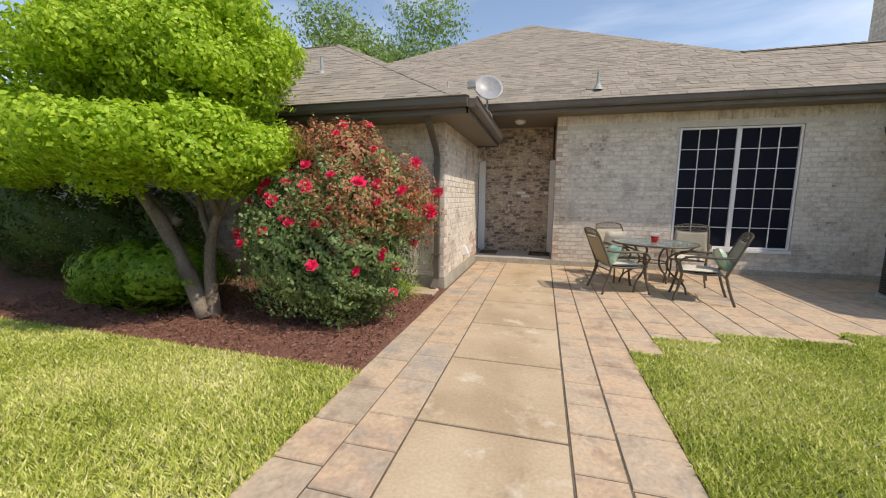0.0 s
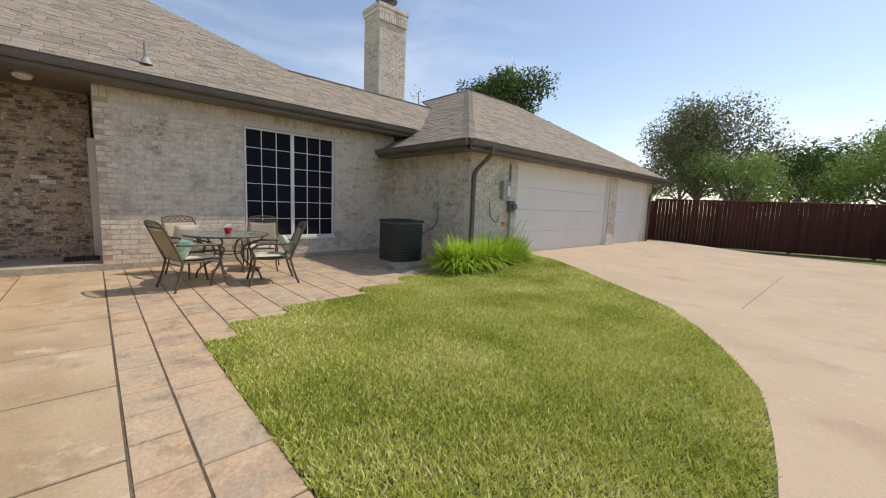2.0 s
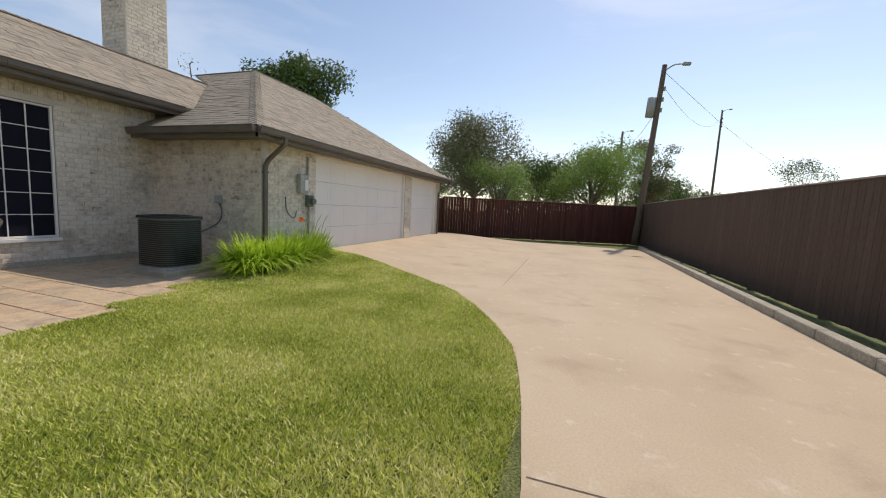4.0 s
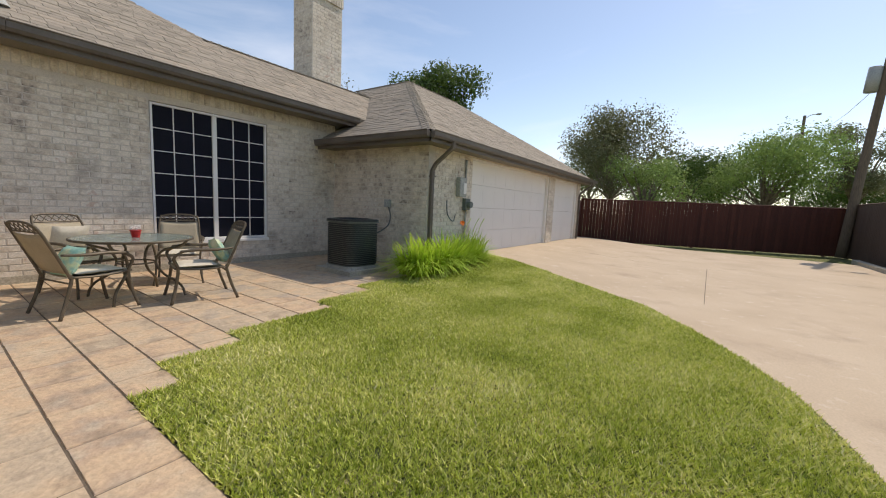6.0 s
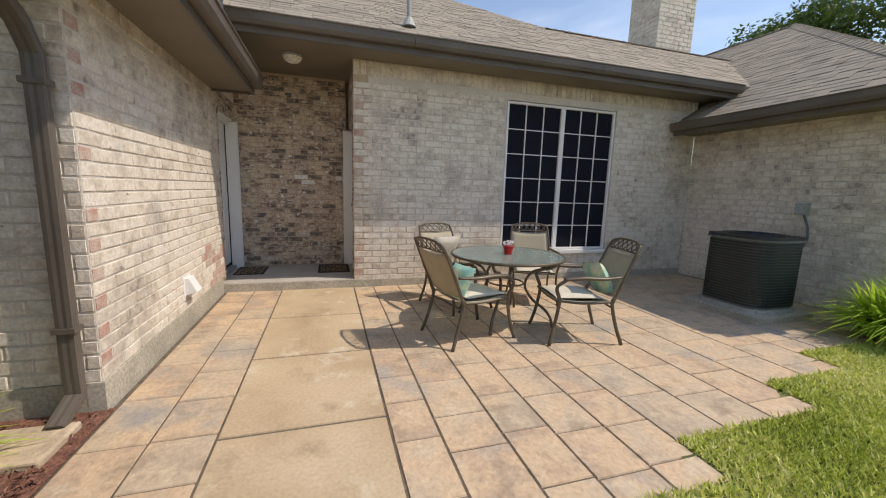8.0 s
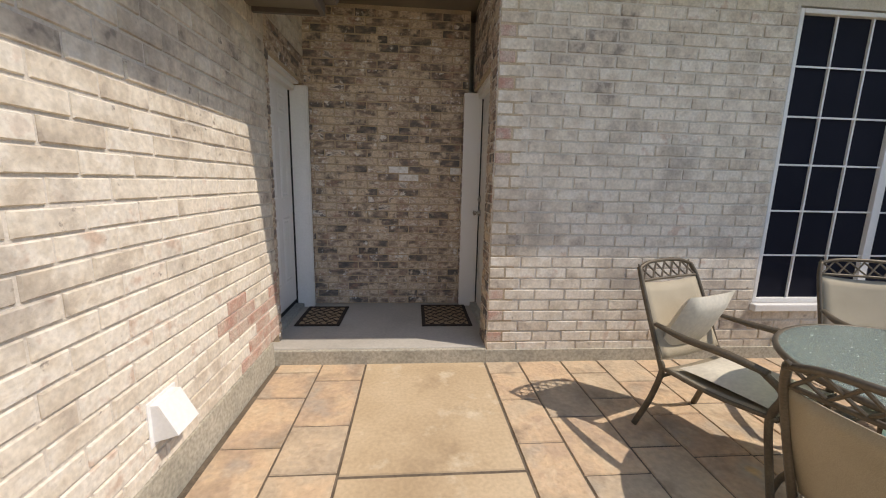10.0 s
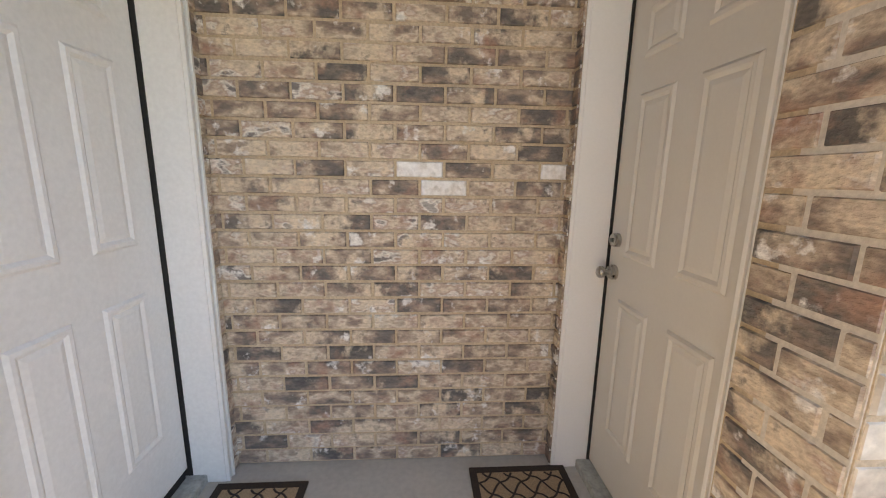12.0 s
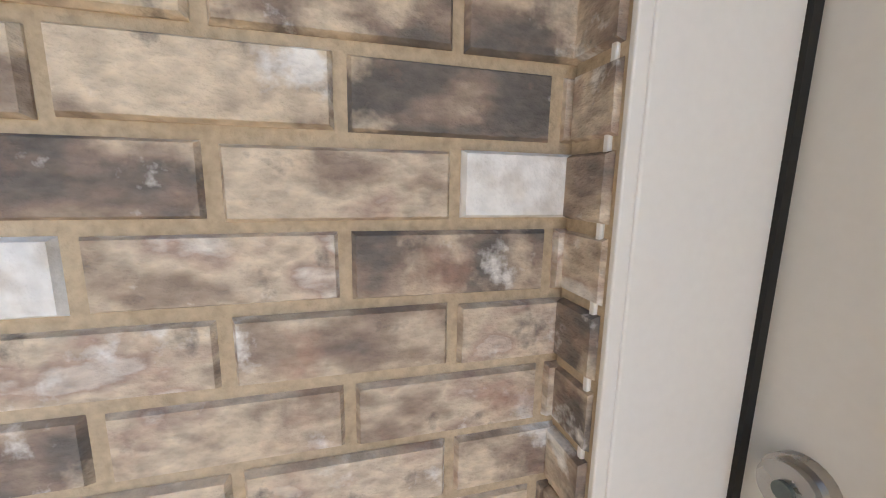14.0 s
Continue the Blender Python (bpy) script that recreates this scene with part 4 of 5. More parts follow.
# ---- dryer vent, meter, condenser ----
v = thing("dryer_vent", "white plastic dryer vent hood on the brick wall", "vent", (-1.52, 6.78, 0.42))
bm = bmesh.new()
vv = [bm.verts.new(p) for p in ((0, -0.09, 0.1), (0, 0.09, 0.1), (0, 0.09, -0.1), (0, -0.09, -0.1), (0.05, -0.09, 0.1), (0.05, 0.09, 0.1), (0.13, 0.09, -0.06), (0.13, -0.09, -0.06))]
for f in ((0, 1, 5, 4), (4, 5, 6, 7), (0, 4, 7, 3), (1, 2, 6, 5), (0, 3, 2, 1)):
    bm.faces.new([vv[k] for k in f])
part("hood", bm, M_WHITE, v)
part("flange", boxed((0.0, -0.11, -0.12), (0.012, 0.11, 0.12), 0.003), M_WHITE, v)
v.scale = (0.85, 0.85, 0.85)

def soft_block(a, b, r):
    bm = boxed(a, b)
    es = [e for e in bm.edges if abs(e.verts[0].co.z - e.verts[1].co.z) > 1e-4]
    bmesh.ops.bevel(bm, geom=es, offset=r, segments=7, affect="EDGES", profile=0.5)
    return bm


ac = thing("air_conditioner", "dark green air conditioner condenser with louvred sides on a concrete pad", "air conditioner", (4.99, 6.0, 0))
ac.scale = (0.97, 0.97, 1.035)
part("pad", boxed((-0.5, -0.5, -0.01), (0.5, 0.5, 0.08), 0.01), M_FOUND, ac)
part("body", soft_block((-0.385, -0.385, 0.1), (0.385, 0.385, 0.93), 0.2), M_METERD, ac)
part("base_tray", soft_block((-0.42, -0.42, 0.08), (0.42, 0.42, 0.13), 0.22), M_METER, ac, "light grey base tray")
for k in range(22):
    part("louvre", soft_block((-0.4, -0.4, 0.155 + k * 0.034), (0.4, 0.4, 0.177 + k * 0.034), 0.21), M_AC, ac)
part("top_panel", soft_block((-0.42, -0.42, 0.93), (0.42, 0.42, 0.965), 0.22), M_AC, ac)
part("top_rim", soft_block((-0.425, -0.425, 0.915), (0.425, 0.425, 0.932), 0.222), M_METERD, ac)
for k in range(7):
    bm = bmesh.new()
    rr = 0.08 + k * 0.045
    tube(bm, [(math.cos(a) * rr, math.sin(a) * rr, 0.975) for a in (j * math.tau / 28 for j in range(29))], 0.003, 4, curve=False)
    part("fan_guard_ring", bm, M_AC, ac)
part("wall_box", boxed((1.16, 0.15, 1.2), (1.245, 0.3, 1.36), 0.01), M_METER, ac)
part("conduit", tube(bmesh.new(), [(1.21, 0.2, 1.2), (1.17, 0.1, 1.0), (0.95, 0.0, 0.8), (0.42, 0.0, 0.6)], 0.014), M_METERD, ac, smooth=True)

meter = thing("electric_meter", "grey electric meter and breaker panel on the brick garage wall", "electric meter", (7.4, 5.18, 0))
part("panel_box", boxed((-0.14, -0.12, 1.55), (0.14, 0.0, 1.98), 0.012), M_METER, meter)
part("panel_face", boxed((0.0, -0.135, 1.62), (0.11, -0.121, 1.86), 0.004), M_WHITE, meter)
part("meter_socket", boxed((0.16, -0.1, 1.25), (0.36, 0.0, 1.52), 0.012), M_METERD, meter)
part("meter_glass", disc(bmesh.new(), (0.27, -0.14, 1.38), 0.085, 0.1, 24, 0.07, "y"), M_METERD, meter)
part("conduit", tube(bmesh.new(), [(0.26, -0.04, 1.25), (0.26, -0.04, 0.6), (0.26, -0.04, 0.05)], 0.025), M_METER, meter, smooth=True)
part("conduit", tube(bmesh.new(), [(0.2, -0.04, 2.4), (0.2, -0.04, 2.0), (0.14, -0.05, 1.9)], 0.025), M_METER, meter, smooth=True)
hose = thing("wall_conduit", "thin looped cable on the brick wall beside the meter", "cable", (6.9, 5.16, 0))
part("cable", tube(bmesh.new(), [(0, 0, 1.45), (0.0, -0.02, 1.2), (0.1, -0.03, 1.05), (0.25, -0.03, 1.0), (0.33, -0.02, 1.15)], 0.012), M_METERD, hose, smooth=True)

# ---- patio furniture ----
def chair(m, first=None):
    if first is not None:
        return copy_thing(first, m)
    t = thing("patio_chair", "bronze metal patio armchair with tan sling seat on the stone patio", "chair", group="chairs round the patio table")
    t.matrix_basis = m
    w, d = 0.27, 0.27
    for s in (-1, 1):
        part("leg", tube(bmesh.new(), [(s * (w + 0.03), d + 0.06, 0.0), (s * w, d + 0.01, 0.2), (s * w, d - 0.02, 0.42), (s * (w + 0.02), d + 0.02, 0.56), (s * (w + 0.03), d - 0.06, 0.635)], 0.014, 8, 1.3), M_CHAIR, t, smooth=True)
        part("leg", tube(bmesh.new(), [(s * (w + 0.02), -d - 0.12, 0.0), (s * w, -d - 0.05, 0.2), (s * w, -d, 0.40), (s * w, -d - 0.02, 0.46)], 0.014, 8, 1.3), M_CHAIR, t, smooth=True)
        part("armrest", tube(bmesh.new(), [(s * (w + 0.03), d - 0.04, 0.637), (s * (w + 0.035), 0.05, 0.655), (s * (w + 0.03), -0.15, 0.65), (s * (w + 0.0), -d - 0.07, 0.66)], [0.016, 0.02, 0.018, 0.012], 8, 1.5), M_CHAIR, t, smooth=True)
        part("back_post", tube(bmesh.new(), [(s * w, -d, 0.40), (s * w, -d - 0.08, 0.6), (s * (w - 0.01), -d - 0.19, 0.86), (s * (w - 0.03), -d - 0.24, 0.96)], 0.013, 8, 1.2), M_CHAIR, t, smooth=True)
        part("seat_rail", tube(bmesh.new(), [(s * w, d + 0.01, 0.43), (s * w, 0.0, 0.405), (s * w, -d, 0.42)], 0.012), M_CHAIR, t, smooth=True)
    part("top_rail", tube(bmesh.new(), [(-w + 0.03, -d - 0.24, 0.955), (-0.12, -d - 0.255, 0.985), (0.12, -d - 0.255, 0.985), (w - 0.03, -d - 0.24, 0.955)], 0.012), M_CHAIR, t, smooth=True)
    part("cross_rail", tube(bmesh.new(), [(-w + 0.01, -d - 0.2, 0.885), (0, -d - 0.205, 0.888), (w - 0.01, -d - 0.2, 0.885)], 0.009), M_CHAIR, t, smooth=True)
    for k in range(6):
        x = -0.2 + k * 0.08
        bm = bmesh.new()
        tube(bm, [(x - 0.04, -d - 0.202, 0.89), (x, -d - 0.228, 0.93), (x + 0.04, -d - 0.252, 0.975)], 0.006, 6)
        tube(bm, [(x + 0.04, -d - 0.202, 0.89), (x, -d - 0.228, 0.93), (x - 0.04, -d - 0.252, 0.975)], 0.006, 6)
        part("lattice", bm, M_CHAIR, t)
    part("front_rail", tube(bmesh.new(), [(-w, d, 0.425), (0, d + 0.01, 0.42), (w, d, 0.425)], 0.012), M_CHAIR, t, smooth=True)
    part("back_stretcher", tube(bmesh.new(), [(-w, -d - 0.01, 0.36), (w, -d - 0.01, 0.36)], 0.01, curve=False), M_CHAIR, t, smooth=True)

    def sling(pts, name):
        v, f = [], []
        n = 8
        path = smooth_path(pts, 4)
        for q in path:
            for k in range(n + 1):
                x = (k / n - 0.5) * 2 * (w - 0.01)
                sag = 0.02 * (1 - (x / w) ** 2)
                v.append((x, q.y - sag * 0.4, q.z - sag))
        for i in range(len(path) - 1):
            for k in range(n):
                a = i * (n + 1) + k
                f.append((a, a + 1, a + n + 2, a + n + 1))
        ob = raw(name, v, f, M_SLING, t, smooth=True)
        ob.modifiers.new("thickness", "SOLIDIFY").thickness = 0.005

    sling([(0, d, 0.435), (0, 0, 0.41), (0, -d + 0.02, 0.425)], "seat")
    sling([(0, -d - 0.01, 0.47), (0, -d - 0.1, 0.65), (0, -d - 0.2, 0.88)], "backrest")
    return t


def place(x, y, face):
    return pose(x, y, 0.002, 0, 0, face - 90)


SEATS = [(1.17, 6.0, 15), (2.19, 5.77, 168), (1.35, 6.95, -70), (2.42, 6.98, -112)]
chair_a = chair(place(*SEATS[0]))
chair_c = chair(place(*SEATS[1]), chair_a)
chair_b = chair(place(*SEATS[2]), chair_a)
chair_d = chair(place(*SEATS[3]), chair_a)


def cushion(name, label, m, size, mat):
    v, f = [], []
    n = 10
    sx, sy, sz = size
    for side in (1, -1):
        for i in range(n + 1):
            for k in range(n + 1):
                a, b = i / n * 2 - 1, k / n * 2 - 1
                puff = (max(0.0, (1 - a ** 4) * (1 - b ** 4))) ** 0.6
                pin = 1 - 0.06 * (1 - a * a) * abs(b) - 0.06 * (1 - b * b) * abs(a)
                v.append((a * sx / 2 * pin, b * sy / 2 * pin, side * sz / 2 * puff))
    for s in range(2):
        o = s * (n + 1) ** 2
        for i in range(n):
            for k in range(n):
                a = o + i * (n + 1) + k
                q = (a, a + n + 1, a + n + 2, a + 1)
                f.append(q if s == 0 else q[::-1])
    ob = raw(name, v, f, mat, label=label, category="cushion", smooth=True)
    ob.matrix_basis = m
    return ob


cushion("cushion", "aqua and cream patterned cushion leaning on the patio chair", place(*SEATS[1]) @ pose(-0.02, -0.24, 0.6, 62, 10, 0), (0.36, 0.36, 0.13), M_CUSHB)
cushion("cushion", "pale green patterned cushion on the patio chair seat", place(*SEATS[0]) @ pose(0.0, -0.16, 0.56, 62, 0, 0), (0.36, 0.34, 0.12), M_CUSHB)
for cx, cy, cf in SEATS:
    cushion("seat_pad", "pale cream seat pad on the patio chair", place(cx, cy, cf) @ pose(0, 0.03, 0.445, 0, 0, 0), (0.46, 0.46, 0.06), M_CUSHA)
cushion("cushion", "pale cream cushion against the chair back", place(*SEATS[2]) @ pose(0, -0.29, 0.66, 66, 0, 0), (0.42, 0.42, 0.1), M_CUSHA)

TX, TY = 1.70, 6.31
table = thing("patio_table", "round patio table with pebbled green glass top and bronze legs", "table", (TX, TY, 0.002))
table.scale = (0.97, 0.97, 1.045)
bm = bmesh.new()
prof = [(0.0001, 0.722), (0.3, 0.722), (0.615, 0.722), (0.622, 0.718), (0.622, 0.714), (0.615, 0.71), (0.3, 0.71), (0.0001, 0.71)]
rings = [[bm.verts.new((math.cos(a) * q, math.sin(a) * q, z)) for a in (k * math.tau / 56 for k in range(56))] for q, z in prof]
for a, b in zip(rings, rings[1:]):
    for k in range(56):
        bm.faces.new((a[k], a[(k + 1) % 56], b[(k + 1) % 56], b[k]))
bmesh.ops.remove_doubles(bm, verts=bm.verts, dist=0.0005)
bmesh.ops.recalc_face_normals(bm, faces=bm.faces)
part("tabletop", bm, M_TGLASS, table, "pebbled green glass")
part("rim", tube(bmesh.new(), [(math.cos(a) * 0.628, math.sin(a) * 0.628, 0.71) for a in (k * math.tau / 48 for k in range(49))], 0.014, 8, curve=False), M_CHAIR, table, smooth=True)
part("ring", tube(bmesh.new(), [(math.cos(a) * 0.2, math.sin(a) * 0.2, 0.42) for a in (k * math.tau / 28 for k in range(29))], 0.009, 6, curve=False), M_CHAIR, table, smooth=True)
for k in range(4):
    a = radians(-40 + 90 * k)
    c, s = math.cos(a), math.sin(a)
    part("leg", tube(bmesh.new(), [(c * r, s * r, z) for r, z in ((0.6, 0.70), (0.5, 0.62), (0.3, 0.56), (0.22, 0.42), (0.3, 0.28), (0.45, 0.18), (0.52, 0.1), (0.55, 0.0))], 0.015, 8, 1.2), M_CHAIR, table, smooth=True)
pail = thing("flower_pail", "small red tin pail with white flowers on the glass table", "plant pot", (TX, TY - 0.02, 0.757))
bm = bmesh.new()
disc(bm, (0, 0, 0.045), 0.04, 0.09, 20, 0.058)
part("pail", bm, M_RED, pail)
part("rim", tube(bmesh.new(), [(math.cos(a) * 0.06, math.sin(a) * 0.06, 0.09) for a in (k * math.tau / 20 for k in range(21))], 0.004, 6, curve=False), M_RED, pail)
bm = bmesh.new()
rg = random.Random(8)
for _ in range(46):
    a, q = rg.uniform(0, math.tau), rg.uniform(0, 0.062)
    bmesh.ops.create_icosphere(bm, subdivisions=1, radius=rg.uniform(0.007, 0.013), matrix=Matrix.Translation((math.cos(a) * q, math.sin(a) * q, 0.1 + rg.uniform(0, 0.045))) @ Matrix.Diagonal((1, 1, 0.6, 1)))
part("flowers", bm, M_JAMB, pail, "cream white dried flowers")

# ---- door mats ----
def doormat(x0, y0, x1, y1, z):
    t = thing("doormat", "tan doormat with dark lattice pattern and dark border on the porch", "doormat", (x0, y0, z), "porch doormats")
    w, h = x1 - x0, y1 - y0
    part("mat_base", boxed((0.03, 0.03, 0), (w - 0.03, h - 0.03, 0.008)), M_MAT, t)
    for a, b in (((0, 0, 0), (w, 0.035, 0.011)), ((0, h - 0.035, 0), (w, h, 0.011)), ((0, 0.035, 0), (0.035, h - 0.035, 0.011)), ((w - 0.035, 0.035, 0), (w, h - 0.035, 0.011))):
        part("border", boxed(a, b, 0.003), M_MATD, t)
    bm = bmesh.new()
    s = 0.1
    for i in range(-8, 9):
        for sg in (1, -1):
            pts = []
            for k in range(60):
                px = k / 59 * (w - 0.07) + 0.035
                py = h / 2 + i * s + sg * (px - w / 2) + 0.012 * math.sin(px / s * math.tau)
                if 0.035 < py < h - 0.035:
                    pts.append((px, py, 0.009))
            if len(pts) > 3:
                tube(bm, pts, 0.005, 4, 1.0, curve=False)
    part("lattice", bm, M_MATD, t)


doormat(-1.51, 8.56, -1.1, 9.1, 0.121)
doormat(-0.34, 8.54, 0.135, 9.15, 0.121)

# ---- fences, poles ----
def fence(name, a, b, h, mat, label, width=0.14):
    a, b = Vector((*a, 0)), Vector((*b, 0))
    u = (b - a).normalized()
    out = Vector((u.y, -u.x, 0))
    f = tagged(new(name), label, "fence")
    n = int((b - a).length / width)
    items = []
    rg = random.Random(name + str(a.x))
    m = Matrix((u, out, (0, 0, 1))).transposed().to_4x4()
    for k in range(n):
        c = a + u * (k + 0.5) * width + Vector((0, 0, h / 2 + rg.uniform(-0.006, 0.006)))
        items.append((Matrix.Translation(c) @ m, (width - 0.006, 0.02, h)))
    v, fc = unit_piece(0.01, 0.01)
    walls_to_lay.append(("board", items, (v, fc), mat, f, a, 200, {}))
    for k in range(int((b - a).length / 2.4) + 1):
        c = a + u * k * 2.4 - out * 0.08
        part("post", boxed(c - Vector((0.05, 0.05, 0.1)), c + Vector((0.05, 0.05, h - 0.1))), mat, f)
    part("top_rail", tube(bmesh.new(), [a + Vector((0, 0, h)) , b + Vector((0, 0, h))], 0.03, 4, curve=False), mat, f)
    return f


fence("fence", (17.0, 5.6), (18.6, 5.5), 1.85, M_FENCE, "tall dark red-stained board fence")
fence("fence", (18.6, 5.5), (22.0, -4.2), 1.95, M_FENCE, "tall dark red-stained board fence beyond the driveway")
fence("fence", (22.0, -4.2), (-8.0, -5.0), 2.1, M_FENCE2, "tall brown board fence along the driveway")


def utility_pole(x, y, h, lean, label, lamp_on=True):
    t = thing("utility_pole", label, "utility pole", (x, y, 0), "utility poles")
    part("pole", tube(bmesh.new(), [(0, 0, 0), (lean * h / 2, 0, h / 2), (lean * h, 0, h)], [0.17, 0.14, 0.11], 12), M_POLE, t, smooth=True)
    part("bracket", tube(bmesh.new(), [(lean * h, 0, h - 0.3), (lean * h, -0.4, h), (lean * h, -0.8, h + 0.05)], 0.03), M_METER, t)
    part("lamp_head", boxed((lean * h - 0.1, -1.1, h - 0.02), (lean * h + 0.1, -0.75, h + 0.12), 0.04), M_METER, t)
    for k in range(3):
        part("insulator", disc(bmesh.new(), (lean * h, -0.16, h - 1.1 - k * 0.5), 0.05, 0.2, 10), M_METER, t)
    if lamp_on:
        part("transformer", disc(bmesh.new(), (lean * h, 0.3, h - 2.0), 0.2, 0.9, 16), M_METER, t, smooth=True)
    return t


utility_pole(21.5, -3.97, 8.8, 0.0, "tall leaning wooden utility pole at the fence corner")
bpy.data.objects["utility_pole"].rotation_euler = (radians(3.2), 0, 0)
utility_pole(60, -18.5, 16.0, 0.0, "distant wooden utility pole", False)
utility_pole(48, -5.6, 11.0, 0.0, "distant wooden utility pole behind the trees")
wires = thing("overhead_cables", "thin black overhead cables between utility poles", "cable")
for a, b, s in (((21.5, -4.5, 7.8), (60, -18.5, 15), 1.5), ((21.5, -4.55, 8.4), (90, -44, 12), 2), ((21.5, -4.45, 7.0), (48, -5.6, 10.0), 1)):
    a, b = Vector(a), Vector(b)
    part("wire", tube(bmesh.new(), [a.lerp(b, k / 8) - Vector((0, 0, s * 4 * (k / 8) * (1 - k / 8))) for k in range(9)], 0.012, 4, curve=False), M_METERD, wires)


# ---- plants ----
def leaves(name, centres, normals, size, mat, parent=None, rg=None, aspect=0.5, label="", category="", kind="stuff", droop=0.0):
    """Many folded leaves, one at each centre."""
    n = len(centres)
    r = np.random.RandomState(rg or 1)
    nrm = normals + r.normal(0, 0.55, (n, 3))
    nrm /= np.linalg.norm(nrm, axis=1)[:, None] + 1e-9
    t = r.normal(0, 1, (n, 3))
    t[:, 2] -= droop
    t -= nrm * (t * nrm).sum(1)[:, None]
    t /= np.linalg.norm(t, axis=1)[:, None] + 1e-9
    b = np.cross(nrm, t)
    s = size * r.uniform(0.6, 1.3, n)[:, None]
    v = np.stack([centres - t * s * 0.5, centres + b * s * aspect * 0.5 + nrm * s * 0.08, centres + t * s * 0.5, centres - b * s * aspect * 0.5 + nrm * s * 0.08], 1).reshape(-1, 3)
    me = bpy.data.meshes.new(name)
    me.vertices.add(4 * n)
    me.vertices.foreach_set("co", v.ravel().astype(np.float32))
    me.loops.add(4 * n)
    me.loops.foreach_set("vertex_index", np.arange(4 * n, dtype=np.int32))
    me.polygons.add(n)
    me.polygons.foreach_set("loop_start", np.arange(0, 4 * n, 4, dtype=np.int32))
    me.polygons.foreach_set("loop_total", np.full(n, 4, dtype=np.int32))
    me.update()
    me.validate()
    me.materials.append(mat)
    ob = new(name, me)
    ob.parent = parent
    return tagged(ob, label, category, kind=kind)


def lobes(blobs, density, seed, shell=0.35, rough=0.12):
    """Points and outward ways on the shells of blobs (centre, radii), uneven."""
    r = np.random.RandomState(seed)
    cs, ns = [], []
    for (c, rad) in blobs:
        c, rad = np.array(c, float), np.array(rad, float)
        area = 4 * math.pi * ((rad[0] * rad[1]) ** 1.6 + (rad[0] * rad[2]) ** 1.6 + (rad[1] * rad[2]) ** 1.6) ** (1 / 1.6) / 3 ** (1 / 1.6)
        n = int(area * density)
        d = r.normal(0, 1, (n, 3))
        d /= np.linalg.norm(d, axis=1)[:, None]
        wob = 1 + rough * (np.sin(d[:, 0] * 7 + c[0] * 3) * np.sin(d[:, 1] * 8 + c[1]) + 0.7 * np.sin(d[:, 2] * 11 + d[:, 0] * 9)) + rough * 0.5 * np.sin(d[:, 0] * 23 + d[:, 2] * 19)
        k = wob * (1 - shell * r.power(0.6, n) * r.uniform(0, 1, n))
        cs.append(c + d * rad * k[:, None])
        ns.append(d / rad)
    ns = np.concatenate(ns)
    return np.concatenate(cs), ns / np.linalg.norm(ns, axis=1)[:, None]


tree = thing("topiary_tree", "clipped evergreen tree with bright green layered crown and pale crooked trunks", "tree", (-3.85, 3.1, 0))
for i, (pts, rr) in enumerate((([(0, 0, 0), (-0.35, 0.05, 0.6), (-0.7, 0.05, 1.2), (-1.15, 0.0, 1.8)], [0.11, 0.085, 0.075, 0.05]),
                               ([(0.06, 0.04, 0), (-0.02, 0.1, 0.6), (0.05, 0.15, 1.1), (0.4, 0.2, 1.8)], [0.08, 0.065, 0.055, 0.04]),
                               ([(0.02, 0.1, 0.95), (-0.25, 0.25, 1.3), (-0.35, 0.3, 1.9)], [0.045, 0.04, 0.03]),
                               ([(-0.5, 0.15, 1.1), (-1.0, 0.3, 1.35), (-1.6, 0.5, 1.6)], [0.055, 0.045, 0.03]),
                               ([(0.1, 0.16, 1.2), (0.3, -0.1, 1.5), (0.7, -0.2, 1.8)], [0.04, 0.03, 0.02]))):
    part("trunk" if i < 2 else "limb", tube(bmesh.new(), pts, rr, 12), M_BARK, tree, smooth=True)
crown = [((-0.35, -0.45, 1.95), (1.05, 0.9, 0.42)), ((-1.7, -0.3, 2.0), (1.1, 0.95, 0.45)), ((0.5, 0.0, 1.95), (0.5, 0.7, 0.36)), ((0.1, 0.2, 2.75), (0.85, 0.85, 0.55)), ((-1.0, 0.3, 3.1), (1.2, 1.1, 0.7)),
         ((-2.6, 0.2, 2.8), (1.3, 1.1, 0.7)), ((-1.4, 0.6, 3.8), (1.5, 1.2, 0.6)), ((-3.5, 0.1, 2.1), (1.3, 1.1, 0.55)), ((-0.2, 0.6, 3.3), (0.95, 1.0, 0.6))]
rg = random.Random(77)
sub = []
for c, r3 in crown:
    sub.append((c, tuple(q * 0.86 for q in r3)))
    for _ in range(16):
        d = Vector((rg.gauss(0, 1), rg.gauss(0, 1), rg.gauss(0, 1))).normalized()
        q = rg.uniform(0.26, 0.42)
        sub.append(((c[0] + d.x * r3[0] * 0.78, c[1] + d.y * r3[1] * 0.78, c[2] + d.z * r3[2] * 0.72), (q, q, q * 0.7)))
lc, ln = lobes(sub, 1000, 5, 0.45, 0.16)
leaves("crown", lc, ln, 0.058, M_LEAF, tree, 5, 0.6)
shrub = thing("round_shrub", "low round clipped green shrub in the mulch bed", "shrub", (-4.9, 3.4, 0))
for k, blob in enumerate((((0, 0, 0.42), (0.85, 0.7, 0.42)), ((-0.5, 0.2, 0.4), (0.6, 0.6, 0.38)), ((0.3, -0.3, 0.5), (0.45, 0.4, 0.34)), ((-0.3, -0.35, 0.45), (0.45, 0.4, 0.36)))):
    lc, ln = lobes([blob], 2300, 6 + k, 0.4, 0.15)
    leaves("foliage", lc, ln, 0.055, M_LEAFM, shrub, 6 + k, 0.6)
